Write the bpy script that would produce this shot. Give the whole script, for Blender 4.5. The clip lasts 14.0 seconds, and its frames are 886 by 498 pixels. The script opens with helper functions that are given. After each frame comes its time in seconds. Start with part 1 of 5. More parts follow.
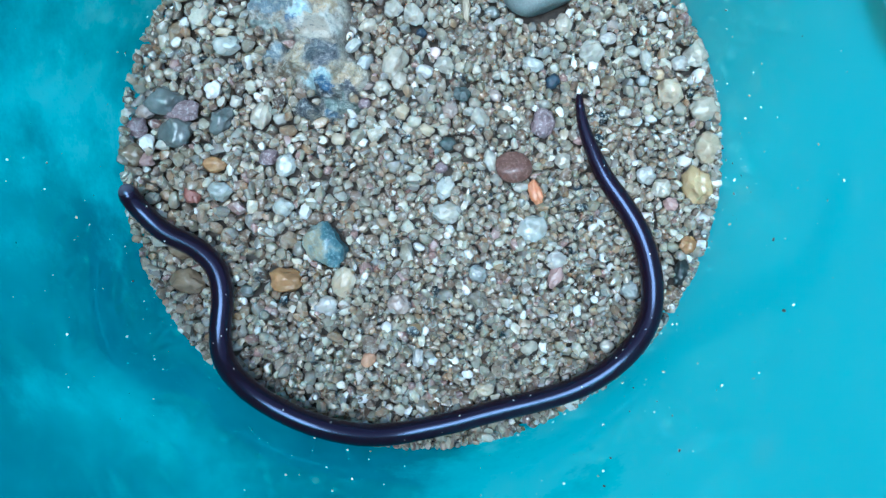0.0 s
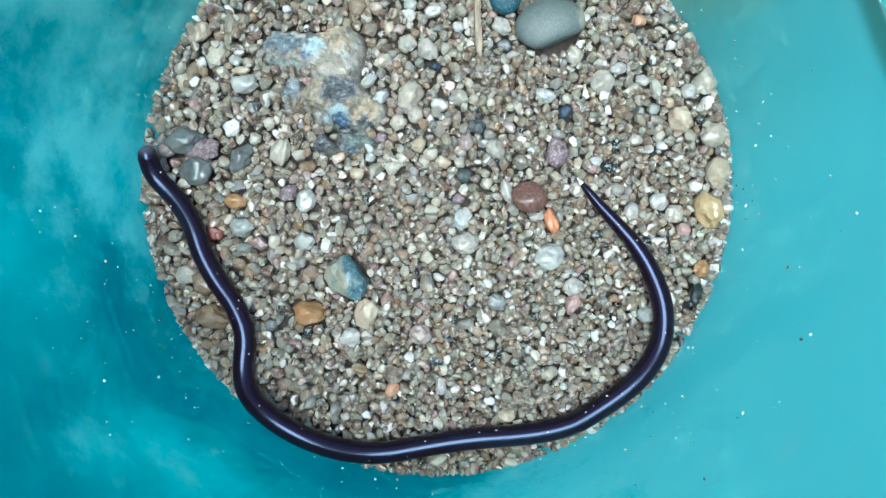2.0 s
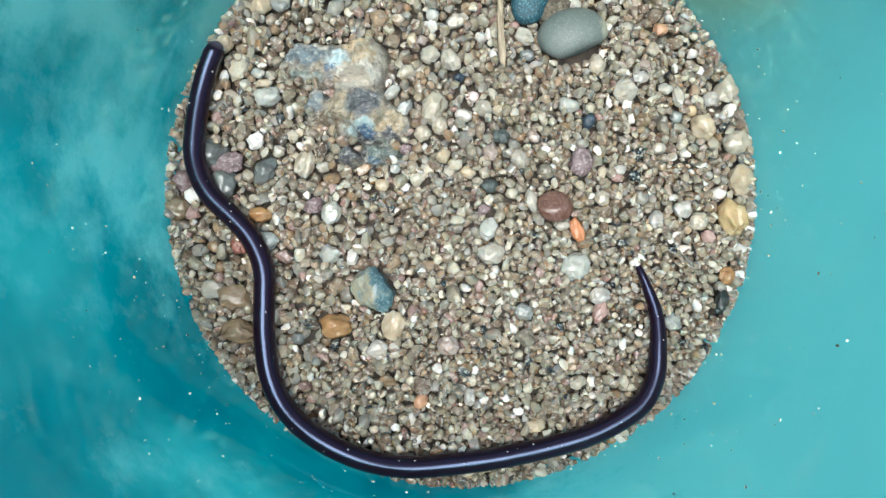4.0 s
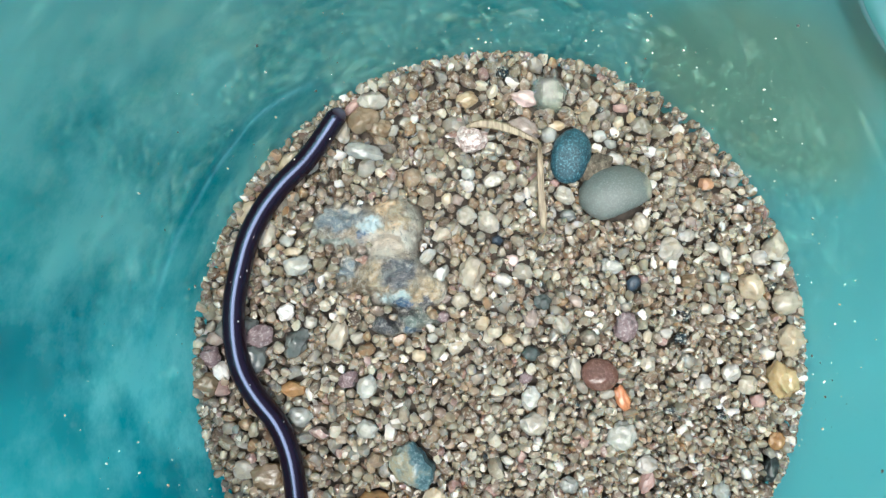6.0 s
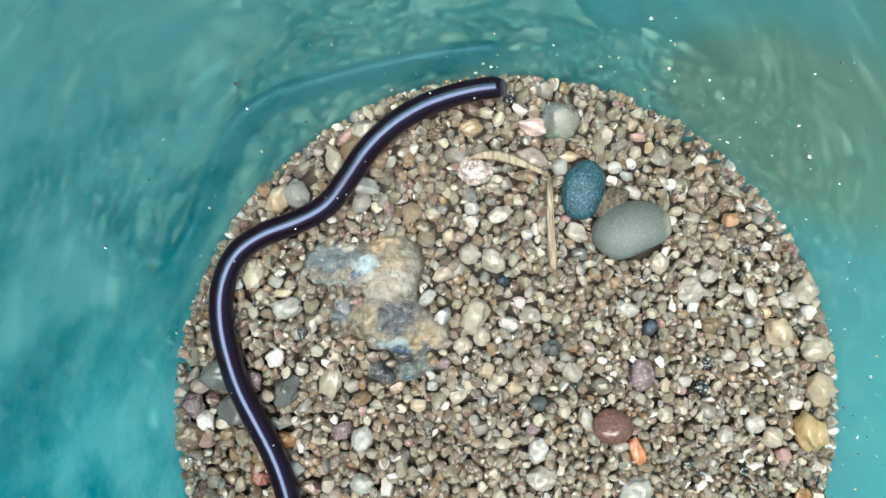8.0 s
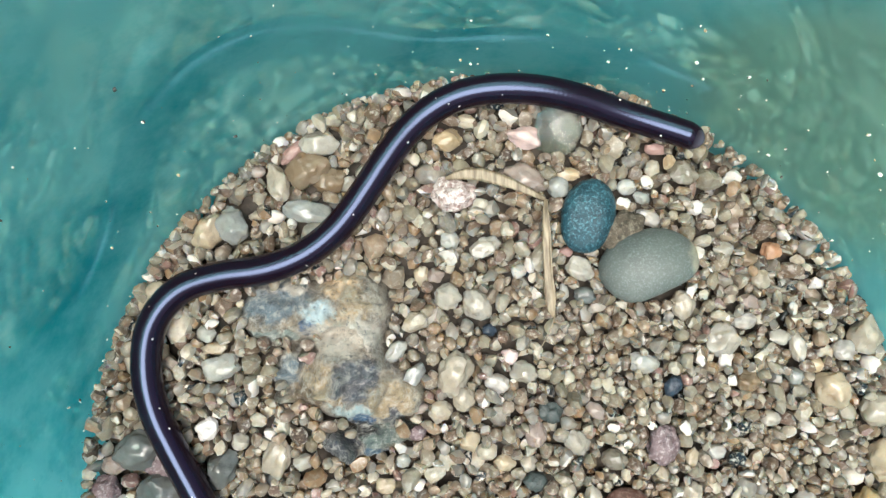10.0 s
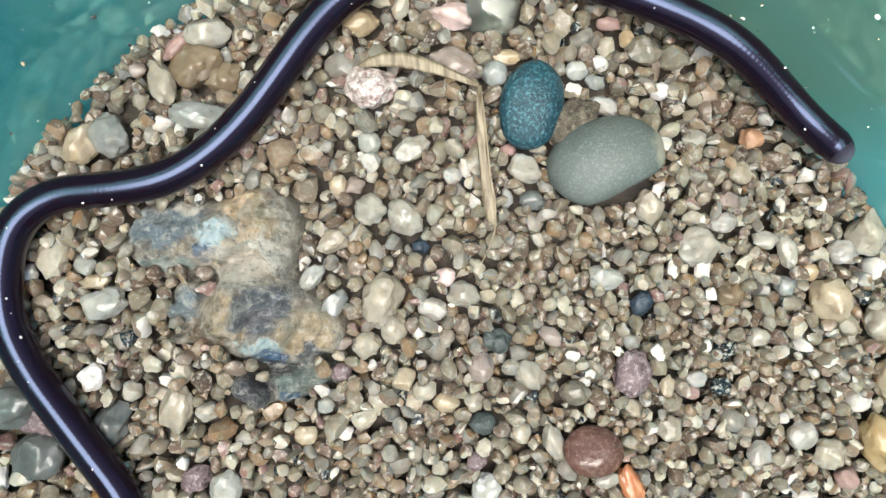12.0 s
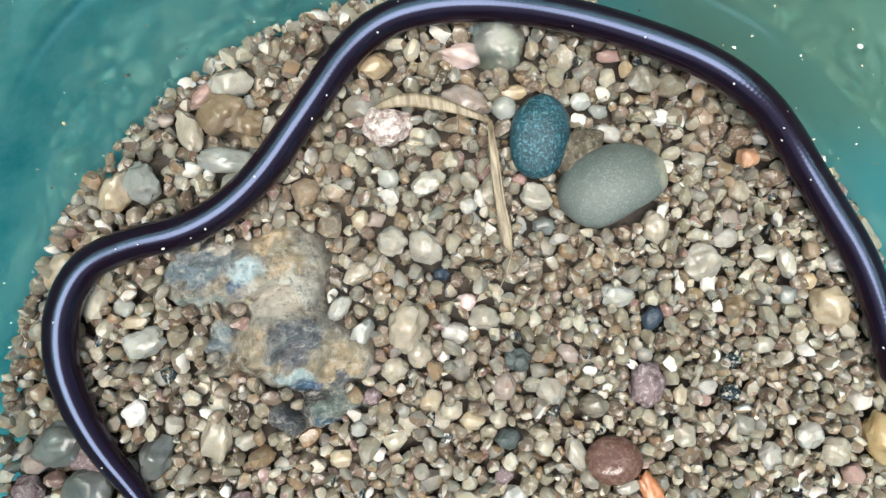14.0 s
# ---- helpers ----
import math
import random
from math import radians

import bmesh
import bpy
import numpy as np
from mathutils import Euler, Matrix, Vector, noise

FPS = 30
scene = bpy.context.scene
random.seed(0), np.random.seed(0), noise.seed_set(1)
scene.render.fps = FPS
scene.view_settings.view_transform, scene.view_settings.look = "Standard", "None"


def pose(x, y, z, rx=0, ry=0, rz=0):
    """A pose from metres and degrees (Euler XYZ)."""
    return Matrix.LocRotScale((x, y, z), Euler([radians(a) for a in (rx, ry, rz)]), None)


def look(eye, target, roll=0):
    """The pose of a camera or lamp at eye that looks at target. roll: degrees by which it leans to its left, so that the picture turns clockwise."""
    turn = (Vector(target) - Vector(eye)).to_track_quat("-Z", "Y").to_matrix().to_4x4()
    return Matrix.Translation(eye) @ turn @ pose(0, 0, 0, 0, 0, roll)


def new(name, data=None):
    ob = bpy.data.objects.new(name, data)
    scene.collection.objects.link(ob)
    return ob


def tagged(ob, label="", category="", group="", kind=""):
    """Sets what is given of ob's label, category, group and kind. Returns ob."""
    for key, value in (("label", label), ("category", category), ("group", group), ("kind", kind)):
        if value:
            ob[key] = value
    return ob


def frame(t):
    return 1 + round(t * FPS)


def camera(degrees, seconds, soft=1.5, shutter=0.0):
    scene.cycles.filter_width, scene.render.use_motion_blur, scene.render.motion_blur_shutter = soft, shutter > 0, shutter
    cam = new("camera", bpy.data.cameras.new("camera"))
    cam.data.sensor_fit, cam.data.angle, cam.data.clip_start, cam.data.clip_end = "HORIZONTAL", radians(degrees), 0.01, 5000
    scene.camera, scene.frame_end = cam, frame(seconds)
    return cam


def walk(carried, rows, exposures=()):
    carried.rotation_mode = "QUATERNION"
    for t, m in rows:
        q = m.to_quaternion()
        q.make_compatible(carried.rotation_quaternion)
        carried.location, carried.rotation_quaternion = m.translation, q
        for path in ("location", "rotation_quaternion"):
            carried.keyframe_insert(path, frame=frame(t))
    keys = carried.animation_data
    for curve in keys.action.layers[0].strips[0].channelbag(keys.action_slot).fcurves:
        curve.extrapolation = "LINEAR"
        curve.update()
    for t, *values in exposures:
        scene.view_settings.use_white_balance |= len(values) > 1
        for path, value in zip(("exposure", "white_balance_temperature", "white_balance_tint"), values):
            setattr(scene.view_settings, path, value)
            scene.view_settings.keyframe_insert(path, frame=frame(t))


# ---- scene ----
cam = camera(62.0, 14.0, soft=1.4)
PATH = [
    (0, pose(0.00265, -0.01844, 0.09756, 2.71, -0.14, 0.06)),
    (0.5, pose(-0.00001, -0.01782, 0.09736, 2.32, -0.24, -0.63)),
    (1, pose(0.00152, -0.01742, 0.09867, 2.04, 0.07, -0.91)),
    (1.5, pose(0.00079, -0.01414, 0.10101, 2.42, -0.39, -1.17)),
    (2, pose(-0.00069, -0.01389, 0.09980, 2.40, -0.55, -1.39)),
    (4.3, pose(-0.00762, -0.01279, 0.09955, 3.06, -1.47, -2.66)),
    (4.5, pose(-0.00863, -0.01076, 0.09954, 3.12, -1.49, -3.05)),
    (5, pose(-0.00769, -0.00155, 0.09997, 2.67, -1.57, -3.42)),
    (5.5, pose(-0.00957, 0.00864, 0.09806, 1.51, -1.99, -3.30)),
    (6, pose(-0.01077, 0.01269, 0.09615, 1.19, -2.07, -3.24)),
    (6.5, pose(-0.01386, 0.01656, 0.09528, 0.81, -2.43, -2.91)),
    (7, pose(-0.01174, 0.01985, 0.09284, 0.11, -2.26, -2.88)),
    (7.2, pose(-0.01129, 0.01963, 0.09266, 0.01, -2.06, -2.87)),
    (9.5, pose(-0.00589, 0.02201, 0.07544, -0.13, -1.10, -3.60)),
    (10, pose(-0.00544, 0.02341, 0.07169, 0.05, -1.13, -3.71)),
    (10.5, pose(-0.00305, 0.02244, 0.06757, -0.75, -1.15, -4.32)),
    (11, pose(-0.00094, 0.01975, 0.06378, -0.75, -0.98, -4.90)),
    (11.5, pose(-0.00171, 0.01760, 0.06040, -0.25, -1.50, -5.25)),
    (12, pose(0.00081, 0.01576, 0.06059, -0.79, -1.00, -6.20)),
    (12.5, pose(-0.00108, 0.02097, 0.06289, -0.92, -1.43, -6.63)),
    (13, pose(0.00093, 0.02159, 0.06211, -0.55, -1.35, -7.29)),
    (13.5, pose(-0.00105, 0.01618, 0.06266, -0.63, -1.40, -8.00)),
    (14, pose(-0.00123, 0.01788, 0.06401, -0.22, -1.55, -8.91)),
]
EXPOSURES = [(0, 1.03, 4600, -6), (1, 1.06, 4950, -5), (2, 1.1, 5350, -3), (4.5, 1.11, 6200, 3), (7, 1.06, 6250, 4), (9.5, 1.06, 6500, 5), (14, 1.02, 6500, 6)]
walk(cam, PATH, EXPOSURES)

# ---- light: bright hazy sky, brightest high up ----
SUN_ELEVATION, SUN_AZIMUTH = 82.0, 235.0
world = bpy.data.worlds.new("sky")
scene.world = world
world.use_nodes = True
wn = world.node_tree.nodes
sky = wn.new("ShaderNodeTexSky")
sky.sky_type, sky.sun_disc = "NISHITA", False
sky.sun_elevation, sky.sun_rotation = radians(SUN_ELEVATION), radians(90 - SUN_AZIMUTH)
sky.dust_density, sky.air_density, sky.ozone_density = 4.0, 1.0, 1.0
wn["Background"].inputs["Strength"].default_value = 0.115
world.node_tree.links.new(sky.outputs["Color"], wn["Background"].inputs["Color"])
sun = new("sun", bpy.data.lights.new("sun", "SUN"))
sun.data.energy, sun.data.angle, sun.data.color = 2.45, radians(34), (1.0, 0.97, 0.93)
sx, sy = math.cos(radians(SUN_AZIMUTH)), math.sin(radians(SUN_AZIMUTH))
se = radians(SUN_ELEVATION)
sun.matrix_world = look((sx * math.cos(se), sy * math.cos(se), math.sin(se)), (0, 0, 0))

MM = 0.001
RADIUS = 39.9  # of the sand disc, mm


# ---- material helpers ----
class Nodes:
    def __init__(self, name):
        self.mat = bpy.data.materials.new(name)
        self.mat.use_nodes = True
        self.tree = self.mat.node_tree
        self.bsdf = self.tree.nodes["Principled BSDF"]
        self.out = self.tree.nodes["Material Output"]

    def add(self, kind, **inputs):
        n = self.tree.nodes.new(kind)
        for k, v in inputs.items():
            self.put(n.inputs[k.replace("_", " ")], v)
        return n

    def put(self, socket, v):
        if isinstance(v, bpy.types.NodeSocket):
            self.tree.links.new(v, socket)
        elif isinstance(v, tuple) and len(v) == 3 and socket.type == "RGBA":
            socket.default_value = (*v, 1)
        else:
            socket.default_value = v

    def set(self, **inputs):
        for k, v in inputs.items():
            self.put(self.bsdf.inputs[k.replace("_", " ")], v)

    def coords(self, which="Object"):
        return self.add("ShaderNodeTexCoord").outputs[which]

    def noise(self, vec, scale, detail=4.0, rough=0.55, out="Fac"):
        return self.add("ShaderNodeTexNoise", Vector=vec, Scale=scale, Detail=detail, Roughness=rough).outputs[out]

    def ramp(self, fac, stops, mode="LINEAR"):
        n = self.add("ShaderNodeValToRGB")
        self.tree.links.new(fac, n.inputs["Fac"])
        n.color_ramp.interpolation = mode
        els = n.color_ramp.elements
        while len(els) < len(stops):
            els.new(0.5)
        for e, (p, c) in zip(els, stops):
            e.position, e.color = p, (*c, 1) if isinstance(c, tuple) else (c, c, c, 1)
        return n.outputs["Color"]

    def mix(self, fac, a, b, blend="MIX"):
        n = self.tree.nodes.new("ShaderNodeMix")
        n.data_type, n.blend_type = "RGBA", blend
        for sock, v in ((n.inputs[0], fac), (n.inputs[6], a), (n.inputs[7], b)):
            self.put(sock, v)
        return n.outputs[2]

    def math(self, op, a, b=0.0):
        n = self.tree.nodes.new("ShaderNodeMath")
        n.operation = op
        self.put(n.inputs[0], a), self.put(n.inputs[1], b)
        return n.outputs[0]

    def bump(self, height, strength, distance):
        n = self.add("ShaderNodeBump", Strength=strength, Distance=distance, Height=height)
        self.set(Normal=n.outputs["Normal"])
        return n.outputs["Normal"]


def plastic_material():
    m = Nodes("teal_plastic")
    co = m.coords()
    big = m.noise(co, 34.0, 4.0, 0.6)
    fine = m.noise(co, 420.0, 5.0)
    col = m.ramp(big, [(0.38, (0.04, 0.32, 0.42)), (0.5, (0.10, 0.48, 0.57)), (0.62, (0.27, 0.72, 0.79))])
    scuff = m.ramp(fine, [(0.6, 0.0), (0.8, 0.25)])
    col = m.mix(scuff, col, (0.22, 0.5, 0.52))
    # both flanks paler: the wall's brighter sides put into its colour, with hazy scuffing
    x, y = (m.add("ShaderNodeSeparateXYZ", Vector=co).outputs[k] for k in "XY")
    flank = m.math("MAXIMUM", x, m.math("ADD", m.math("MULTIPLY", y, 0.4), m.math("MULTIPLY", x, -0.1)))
    brighter = m.ramp(m.math("ADD", m.math("MULTIPLY", flank, 14.0), m.math("MULTIPLY", m.noise(co, 60.0, 6.0, 0.7), 1.5)), [(0.74, 0.0), (1.5, 0.95)])
    col = m.mix(brighter, col, (0.63, 0.88, 0.92))
    # reflection of the sand, painted on the wall as a soft beige patch
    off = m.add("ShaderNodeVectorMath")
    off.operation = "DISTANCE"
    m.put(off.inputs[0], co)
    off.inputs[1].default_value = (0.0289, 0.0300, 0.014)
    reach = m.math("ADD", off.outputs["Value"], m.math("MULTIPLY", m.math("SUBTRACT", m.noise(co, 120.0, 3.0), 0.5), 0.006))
    sand_reflection = m.ramp(m.math("MULTIPLY", reach, 50.0), [(0.58, 0.78), (0.86, 0.0)])
    col = m.mix(sand_reflection, col, (0.82, 0.74, 0.58))
    wave = m.noise(co, 60.0, 2.0)
    bump = m.add("ShaderNodeBump", Strength=0.01, Distance=0.001, Height=wave).outputs["Normal"]
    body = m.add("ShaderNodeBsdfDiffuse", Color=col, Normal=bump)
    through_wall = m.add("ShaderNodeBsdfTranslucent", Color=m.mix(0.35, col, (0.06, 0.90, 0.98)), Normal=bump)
    inner = m.add("ShaderNodeMixShader", Fac=0.92)
    # one side is scuffed and dull, the other still polished
    side = m.math("ADD", m.math("MULTIPLY", y, 18.0), m.math("MULTIPLY", m.math("ABSOLUTE", x), -2.0))
    polished = m.ramp(m.math("ADD", side, m.math("MULTIPLY", big, 0.5)), [(0.2, 0.0), (0.85, 1.0)])
    smear = m.noise(co, 70.0, 3.0)
    rough = m.math("ADD", m.ramp(smear, [(0.35, 0.055), (0.7, 0.14)]), m.math("MULTIPLY", polished, -0.05))
    gloss = m.add("ShaderNodeBsdfGlossy", Color=(0.56, 0.96, 0.82), Roughness=rough, Normal=bump)
    fresnel = m.add("ShaderNodeFresnel", IOR=m.math("ADD", m.math("MULTIPLY", polished, 0.75), 1.6))
    skin = m.add("ShaderNodeMixShader", Fac=fresnel.outputs[0])
    for a, c, n in ((body, inner, 1), (through_wall, inner, 2), (inner, skin, 1), (gloss, skin, 2)):
        m.tree.links.new(a.outputs[0], c.inputs[n])
    m.tree.links.new(skin.outputs[0], m.out.inputs["Surface"])
    return m.mat


QUARTZ = [(0, (0.01, 0.02, 0.03)), (0.012, (0.07, 0.05, 0.04)), (0.026, (0.21, 0.15, 0.11)), (0.09, (0.27, 0.21, 0.17)), (0.15, (0.53, 0.48, 0.38)), (0.34, (0.34, 0.28, 0.22)),
          (0.43, (0.53, 0.50, 0.45)), (0.56, (0.39, 0.34, 0.26)), (0.66, (0.51, 0.39, 0.28)), (0.74, (0.20, 0.14, 0.11)), (0.785, (0.34, 0.22, 0.20)), (0.81, (0.49, 0.34, 0.21)), (0.845, (0.60, 0.55, 0.45)), (0.95, (0.67, 0.63, 0.59))]
CLEARNESS = [(0.0, 0.0), (0.012, 0.07), (0.026, 0.36), (0.09, 0.36), (0.15, 0.64), (0.34, 0.43), (0.43, 0.68), (0.56, 0.43), (0.66, 0.6), (0.74, 0.3), (0.785, 0.36), (0.81, 0.6), (0.845, 0.4), (0.95, 0.2)]


def grain_material(name, single):
    m = Nodes(name)
    rnd = m.add("ShaderNodeObjectInfo").outputs["Random"] if single else m.add("ShaderNodeNewGeometry").outputs["Random Per Island"]
    pos = m.add("ShaderNodeNewGeometry").outputs["Position"]
    col = m.ramp(rnd, QUARTZ, "CONSTANT")
    again = m.math("FRACT", m.math("MULTIPLY", rnd, 37.0))
    col = m.mix(0.3, col, m.ramp(again, [(0.0, 0.5), (1.0, 1.0)]), "MULTIPLY")
    cloud = m.noise(pos, 2300.0, 4.0, 0.6)
    col = m.mix(m.ramp(cloud, [(0.52, 0.0), (0.64, 0.6)]), col, (0.72, 0.68, 0.60))
    col = m.mix(m.ramp(cloud, [(0.34, 0.45), (0.44, 0.0)]), col, (0.33, 0.26, 0.19))
    m.set(Base_Color=col, Roughness=m.ramp(again, [(0.0, 0.14), (1.0, 0.45)]), Specular_IOR_Level=0.3)
    m.set(Subsurface_Weight=1.0, Subsurface_Radius=(1.0, 0.8, 0.6), Subsurface_Scale=0.0003, IOR=1.48,
          Transmission_Weight=m.ramp(rnd, CLEARNESS, "CONSTANT"))
    m.bump(m.mix(0.5, m.noise(pos, 3000.0, 4.0, 0.6), m.add("ShaderNodeTexVoronoi", Vector=pos, Scale=1700.0).outputs["Distance"]), 0.35, 0.0002)
    return m.mat


def stone_material(name, stops, scale, rough=0.5, speck=None, relief=0.4, glow=0.0, grit=2600.0, cap=None):
    """A stone whose colours run through stops by cloudy noise, with grit."""
    m = Nodes(name)
    co = m.coords()
    shift = m.add("ShaderNodeVectorMath", **{})
    m.put(shift.inputs[0], co)
    m.put(shift.inputs[1], m.add("ShaderNodeObjectInfo").outputs["Location"])
    vec = shift.outputs[0]
    n = m.noise(vec, scale, 6.0, 0.6)
    col = m.ramp(n, stops)
    fine = m.noise(vec, grit, 3.0, 0.7)
    if speck:
        col = m.mix(m.ramp(fine, [(0.5, 0.0), (0.66, 0.7)]), col, speck)
    col = m.mix(m.ramp(fine, [(0.25, 0.25), (0.4, 0.0)]), col, (0.07, 0.06, 0.05))
    if cap:
        edge = m.math("ADD", m.add("ShaderNodeSeparateXYZ", Vector=co).outputs["X"], m.math("MULTIPLY", m.math("SUBTRACT", n, 0.5), 0.006))
        col = m.mix(m.ramp(m.math("MULTIPLY", m.math("SUBTRACT", edge, cap[0]), 1000.0), [(0.0, 0.0), (0.7, 0.8)]), col, cap[1])
    m.set(Base_Color=col, Roughness=rough, Specular_IOR_Level=0.45)
    m.bump(m.mix(0.5, n, fine), relief, 0.0004)
    if glow:
        m.set(Subsurface_Weight=min(glow * 2, 0.8), Subsurface_Radius=(1.0, 0.85, 0.65), Subsurface_Scale=0.002)
    if glow > 0.33:
        m.set(Transmission_Weight=0.93 if glow > 0.6 else 0.42, IOR=1.48, Subsurface_Weight=0.3 if glow > 0.6 else 0.8)
    return m.mat


def snake_material(name, dark, light, dull=0.18, tip=None):
    m = Nodes(name)
    co = m.coords()
    sep = m.add("ShaderNodeSeparateXYZ", Vector=co)
    around = m.math("ARCTAN2", sep.outputs["Y"], sep.outputs["Z"])
    vec = m.add("ShaderNodeCombineXYZ", X=m.math("MULTIPLY", sep.outputs["X"], 1.0 / SCALE_ROW), Y=m.math("MULTIPLY", around, 20 / math.tau)).outputs[0]
    cells = m.add("ShaderNodeTexVoronoi", Vector=vec, Scale=1.0, Randomness=0.12)
    edge = m.ramp(cells.outputs["Distance"], [(0.0, 1.0), (0.62, 0.0)])
    below = m.ramp(m.math("ADD", m.math("MULTIPLY", sep.outputs["Z"], 250.0), 0.5), [(0.25, light), (0.6, dark)])
    if tip:
        below = m.mix(m.ramp(m.math("MULTIPLY", sep.outputs["X"], 400.0), [(0.0, 0.8), (0.42, 0.0)]), below, tip)
    m.set(Base_Color=below, Roughness=dull, Specular_IOR_Level=0.45, Specular_Tint=(0.45, 0.57, 0.95))
    m.bump(edge, 0.1, 0.00006)
    return m.mat


def plain_ground_material():
    m = Nodes("pale_concrete")
    co = m.coords()
    n = m.noise(co, 9.0, 6.0)
    m.set(Base_Color=m.ramp(n, [(0.3, (0.48, 0.46, 0.42)), (0.7, (0.62, 0.60, 0.56))]), Roughness=0.9)
    m.bump(m.noise(co, 160.0, 5.0), 0.5, 0.002)
    return m.mat


# ---- mesh helpers ----
def linked(name, bm, material, parent=None, label="", smooth=True, edges=0):
    me = bpy.data.meshes.new(name)
    bm.to_mesh(me)
    bm.free()
    me.materials.append(material)
    for p in me.polygons:
        p.use_smooth = smooth
    if edges:
        me.set_sharp_from_angle(angle=radians(edges))
    ob = new(name, me)
    if parent:
        ob.parent = parent
    return tagged(ob, label)


def part(name, bm, material, parent, label="", smooth=True, edges=0):
    return linked(name, bm, material, parent, label, smooth, edges)


def wall_radius(z):
    """Inner radius of the bowl at height z, in mm: steep walls."""
    return RADIUS + 0.16 * z


# ---- ground and bowl ----
def ground():
    bm = bmesh.new()
    bmesh.ops.create_grid(bm, x_segments=8, y_segments=8, size=400)
    for v in bm.verts:
        v.co.z = -0.0135
    ob = linked("ground", bm, plain_ground_material())
    tagged(ob, "pale rough concrete the bowl stands on", "ground", kind="structure")


def dip(a):
    """How far the rim sinks at an angle, 0 to 1: a low pouring side."""
    u = min(max((math.cos(a - radians(25)) - 0.6) / 0.39, 0), 1)
    return u * u * (3 - 2 * u)


def bowl():
    """A deep bowl with steep sides, a rolled rim and a low pouring side."""
    wall, steps, top = 1.2, 160, 60.0
    inner = [(RADIUS - 6, -9.0, 0), (RADIUS - 2.6, -8.2, 0), (wall_radius(-6), -6.0, 0)]
    inner += [(wall_radius(top * k / 30), top * k / 30, k / 30) for k in range(-3, 31)]
    lip = [(wall_radius(top) + a, top + z, 1) for a, z in ((0.5, 0.7), (1.6, 1.0), (3.0, 0.5), (3.4, -0.6), (2.6, -1.2))]
    outer = [(wall_radius(top * k / 24) + wall, top * k / 24, k / 24) for k in range(23, -5, -1)]
    foot = [(RADIUS - 3, -11.5, 0), (RADIUS - 4, -13.0, 0), (RADIUS - 6, -13.0, 0), (RADIUS - 7, -11.0, 0)]
    def shell(profile, closed_ends):
        bm = bmesh.new()
        rings = []
        for r, z, share in profile:
            ring = []
            for i in range(steps):
                a = math.tau * i / steps
                sag = -30 * dip(a) * max(share, 0) ** 1.5
                q = r + 0.16 * sag
                ring.append(bm.verts.new((q * math.cos(a) * MM, q * math.sin(a) * MM, (z + sag) * MM)))
            rings.append(ring)
        for a, c in zip(rings, rings[1:]):
            for i in range(steps):
                j = (i + 1) % steps
                bm.faces.new((a[i], a[j], c[j], c[i]))
        if closed_ends:
            bm.faces.new(rings[0]), bm.faces.new(rings[-1])
        return bm

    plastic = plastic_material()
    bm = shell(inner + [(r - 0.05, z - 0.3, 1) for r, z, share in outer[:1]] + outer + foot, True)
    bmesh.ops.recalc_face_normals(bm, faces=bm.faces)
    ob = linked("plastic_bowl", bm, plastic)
    rim = shell([inner[-1]] + lip + [outer[0]] + [(inner[-1][0], top - 0.4, 1)] + [inner[-1]], False)
    bmesh.ops.remove_doubles(rim, verts=rim.verts, dist=1e-7)
    bmesh.ops.recalc_face_normals(rim, faces=rim.faces)
    part("rim", rim, plastic, ob, "rolled glossy rim")
    return tagged(ob, "glossy teal plastic bowl with wet sand at the bottom", "bowl")


# ---- sand ----
def sand_height(x, y):
    """Gentle relief of the sand, mm."""
    h = 0.9 * noise.noise((x * 0.055, y * 0.055, 3.1)) + 0.45 * noise.noise((x * 0.16, y * 0.16, 7.7))
    edge = math.hypot(x, y) / RADIUS
    h += 0.35 * noise.noise((x * 0.42, y * 0.42, 2.2))
    return h * 0.8 + 0.5 * max(edge - 0.85, 0)


def grain_shape(rng, sub=2, keen=None):
    """A unit grain: a body bounded by worn planes; the keener, the crisper its edges."""
    bm = bmesh.new()
    bmesh.ops.create_icosphere(bm, subdivisions=sub, radius=1.0)
    keen = keen or rng.choice((8, 11, 15, 20, 28))
    planes = []
    for _ in range(rng.randint(7, 11)):
        n = Vector((rng.gauss(0, 1), rng.gauss(0, 1), rng.gauss(0, 1))).normalized()
        planes.append((n, rng.uniform(0.6, 1.0)))
    shift = Vector((rng.uniform(0, 90), rng.uniform(0, 90), 0))
    stretch = (rng.uniform(1.05, 1.5), rng.uniform(0.9, 1.15), rng.uniform(0.8, 1.0))
    for v in bm.verts:
        d = v.co.normalized()
        total = 1.0 / 1.2 ** keen
        for n, off in planes:
            c = d.dot(n)
            if c > 0:
                total += (c / off) ** keen
        r = total ** (-1.0 / keen) * (1.0 + 0.2 * noise.noise(d * 1.8 + shift) + 0.1 * noise.noise(d * 4.1 + shift))
        v.co = Vector((d.x * stretch[0], d.y * stretch[1], d.z * stretch[2])) * r
    return bm


def grain_mesh(name, sub):
    bm = grain_shape(RNG, sub)
    me = bpy.data.meshes.new(name)
    bm.to_mesh(me)
    bm.free()
    for p in me.polygons:
        p.use_smooth = True
    me.set_sharp_from_angle(angle=radians(34))
    return me


RNG = random.Random(5)
SHAPES = [grain_mesh("sand_grain", 2) for _ in range(40)]
SMALL = [grain_mesh("fine_grain", 1) for _ in range(24)]  # simpler shapes for the finest grains


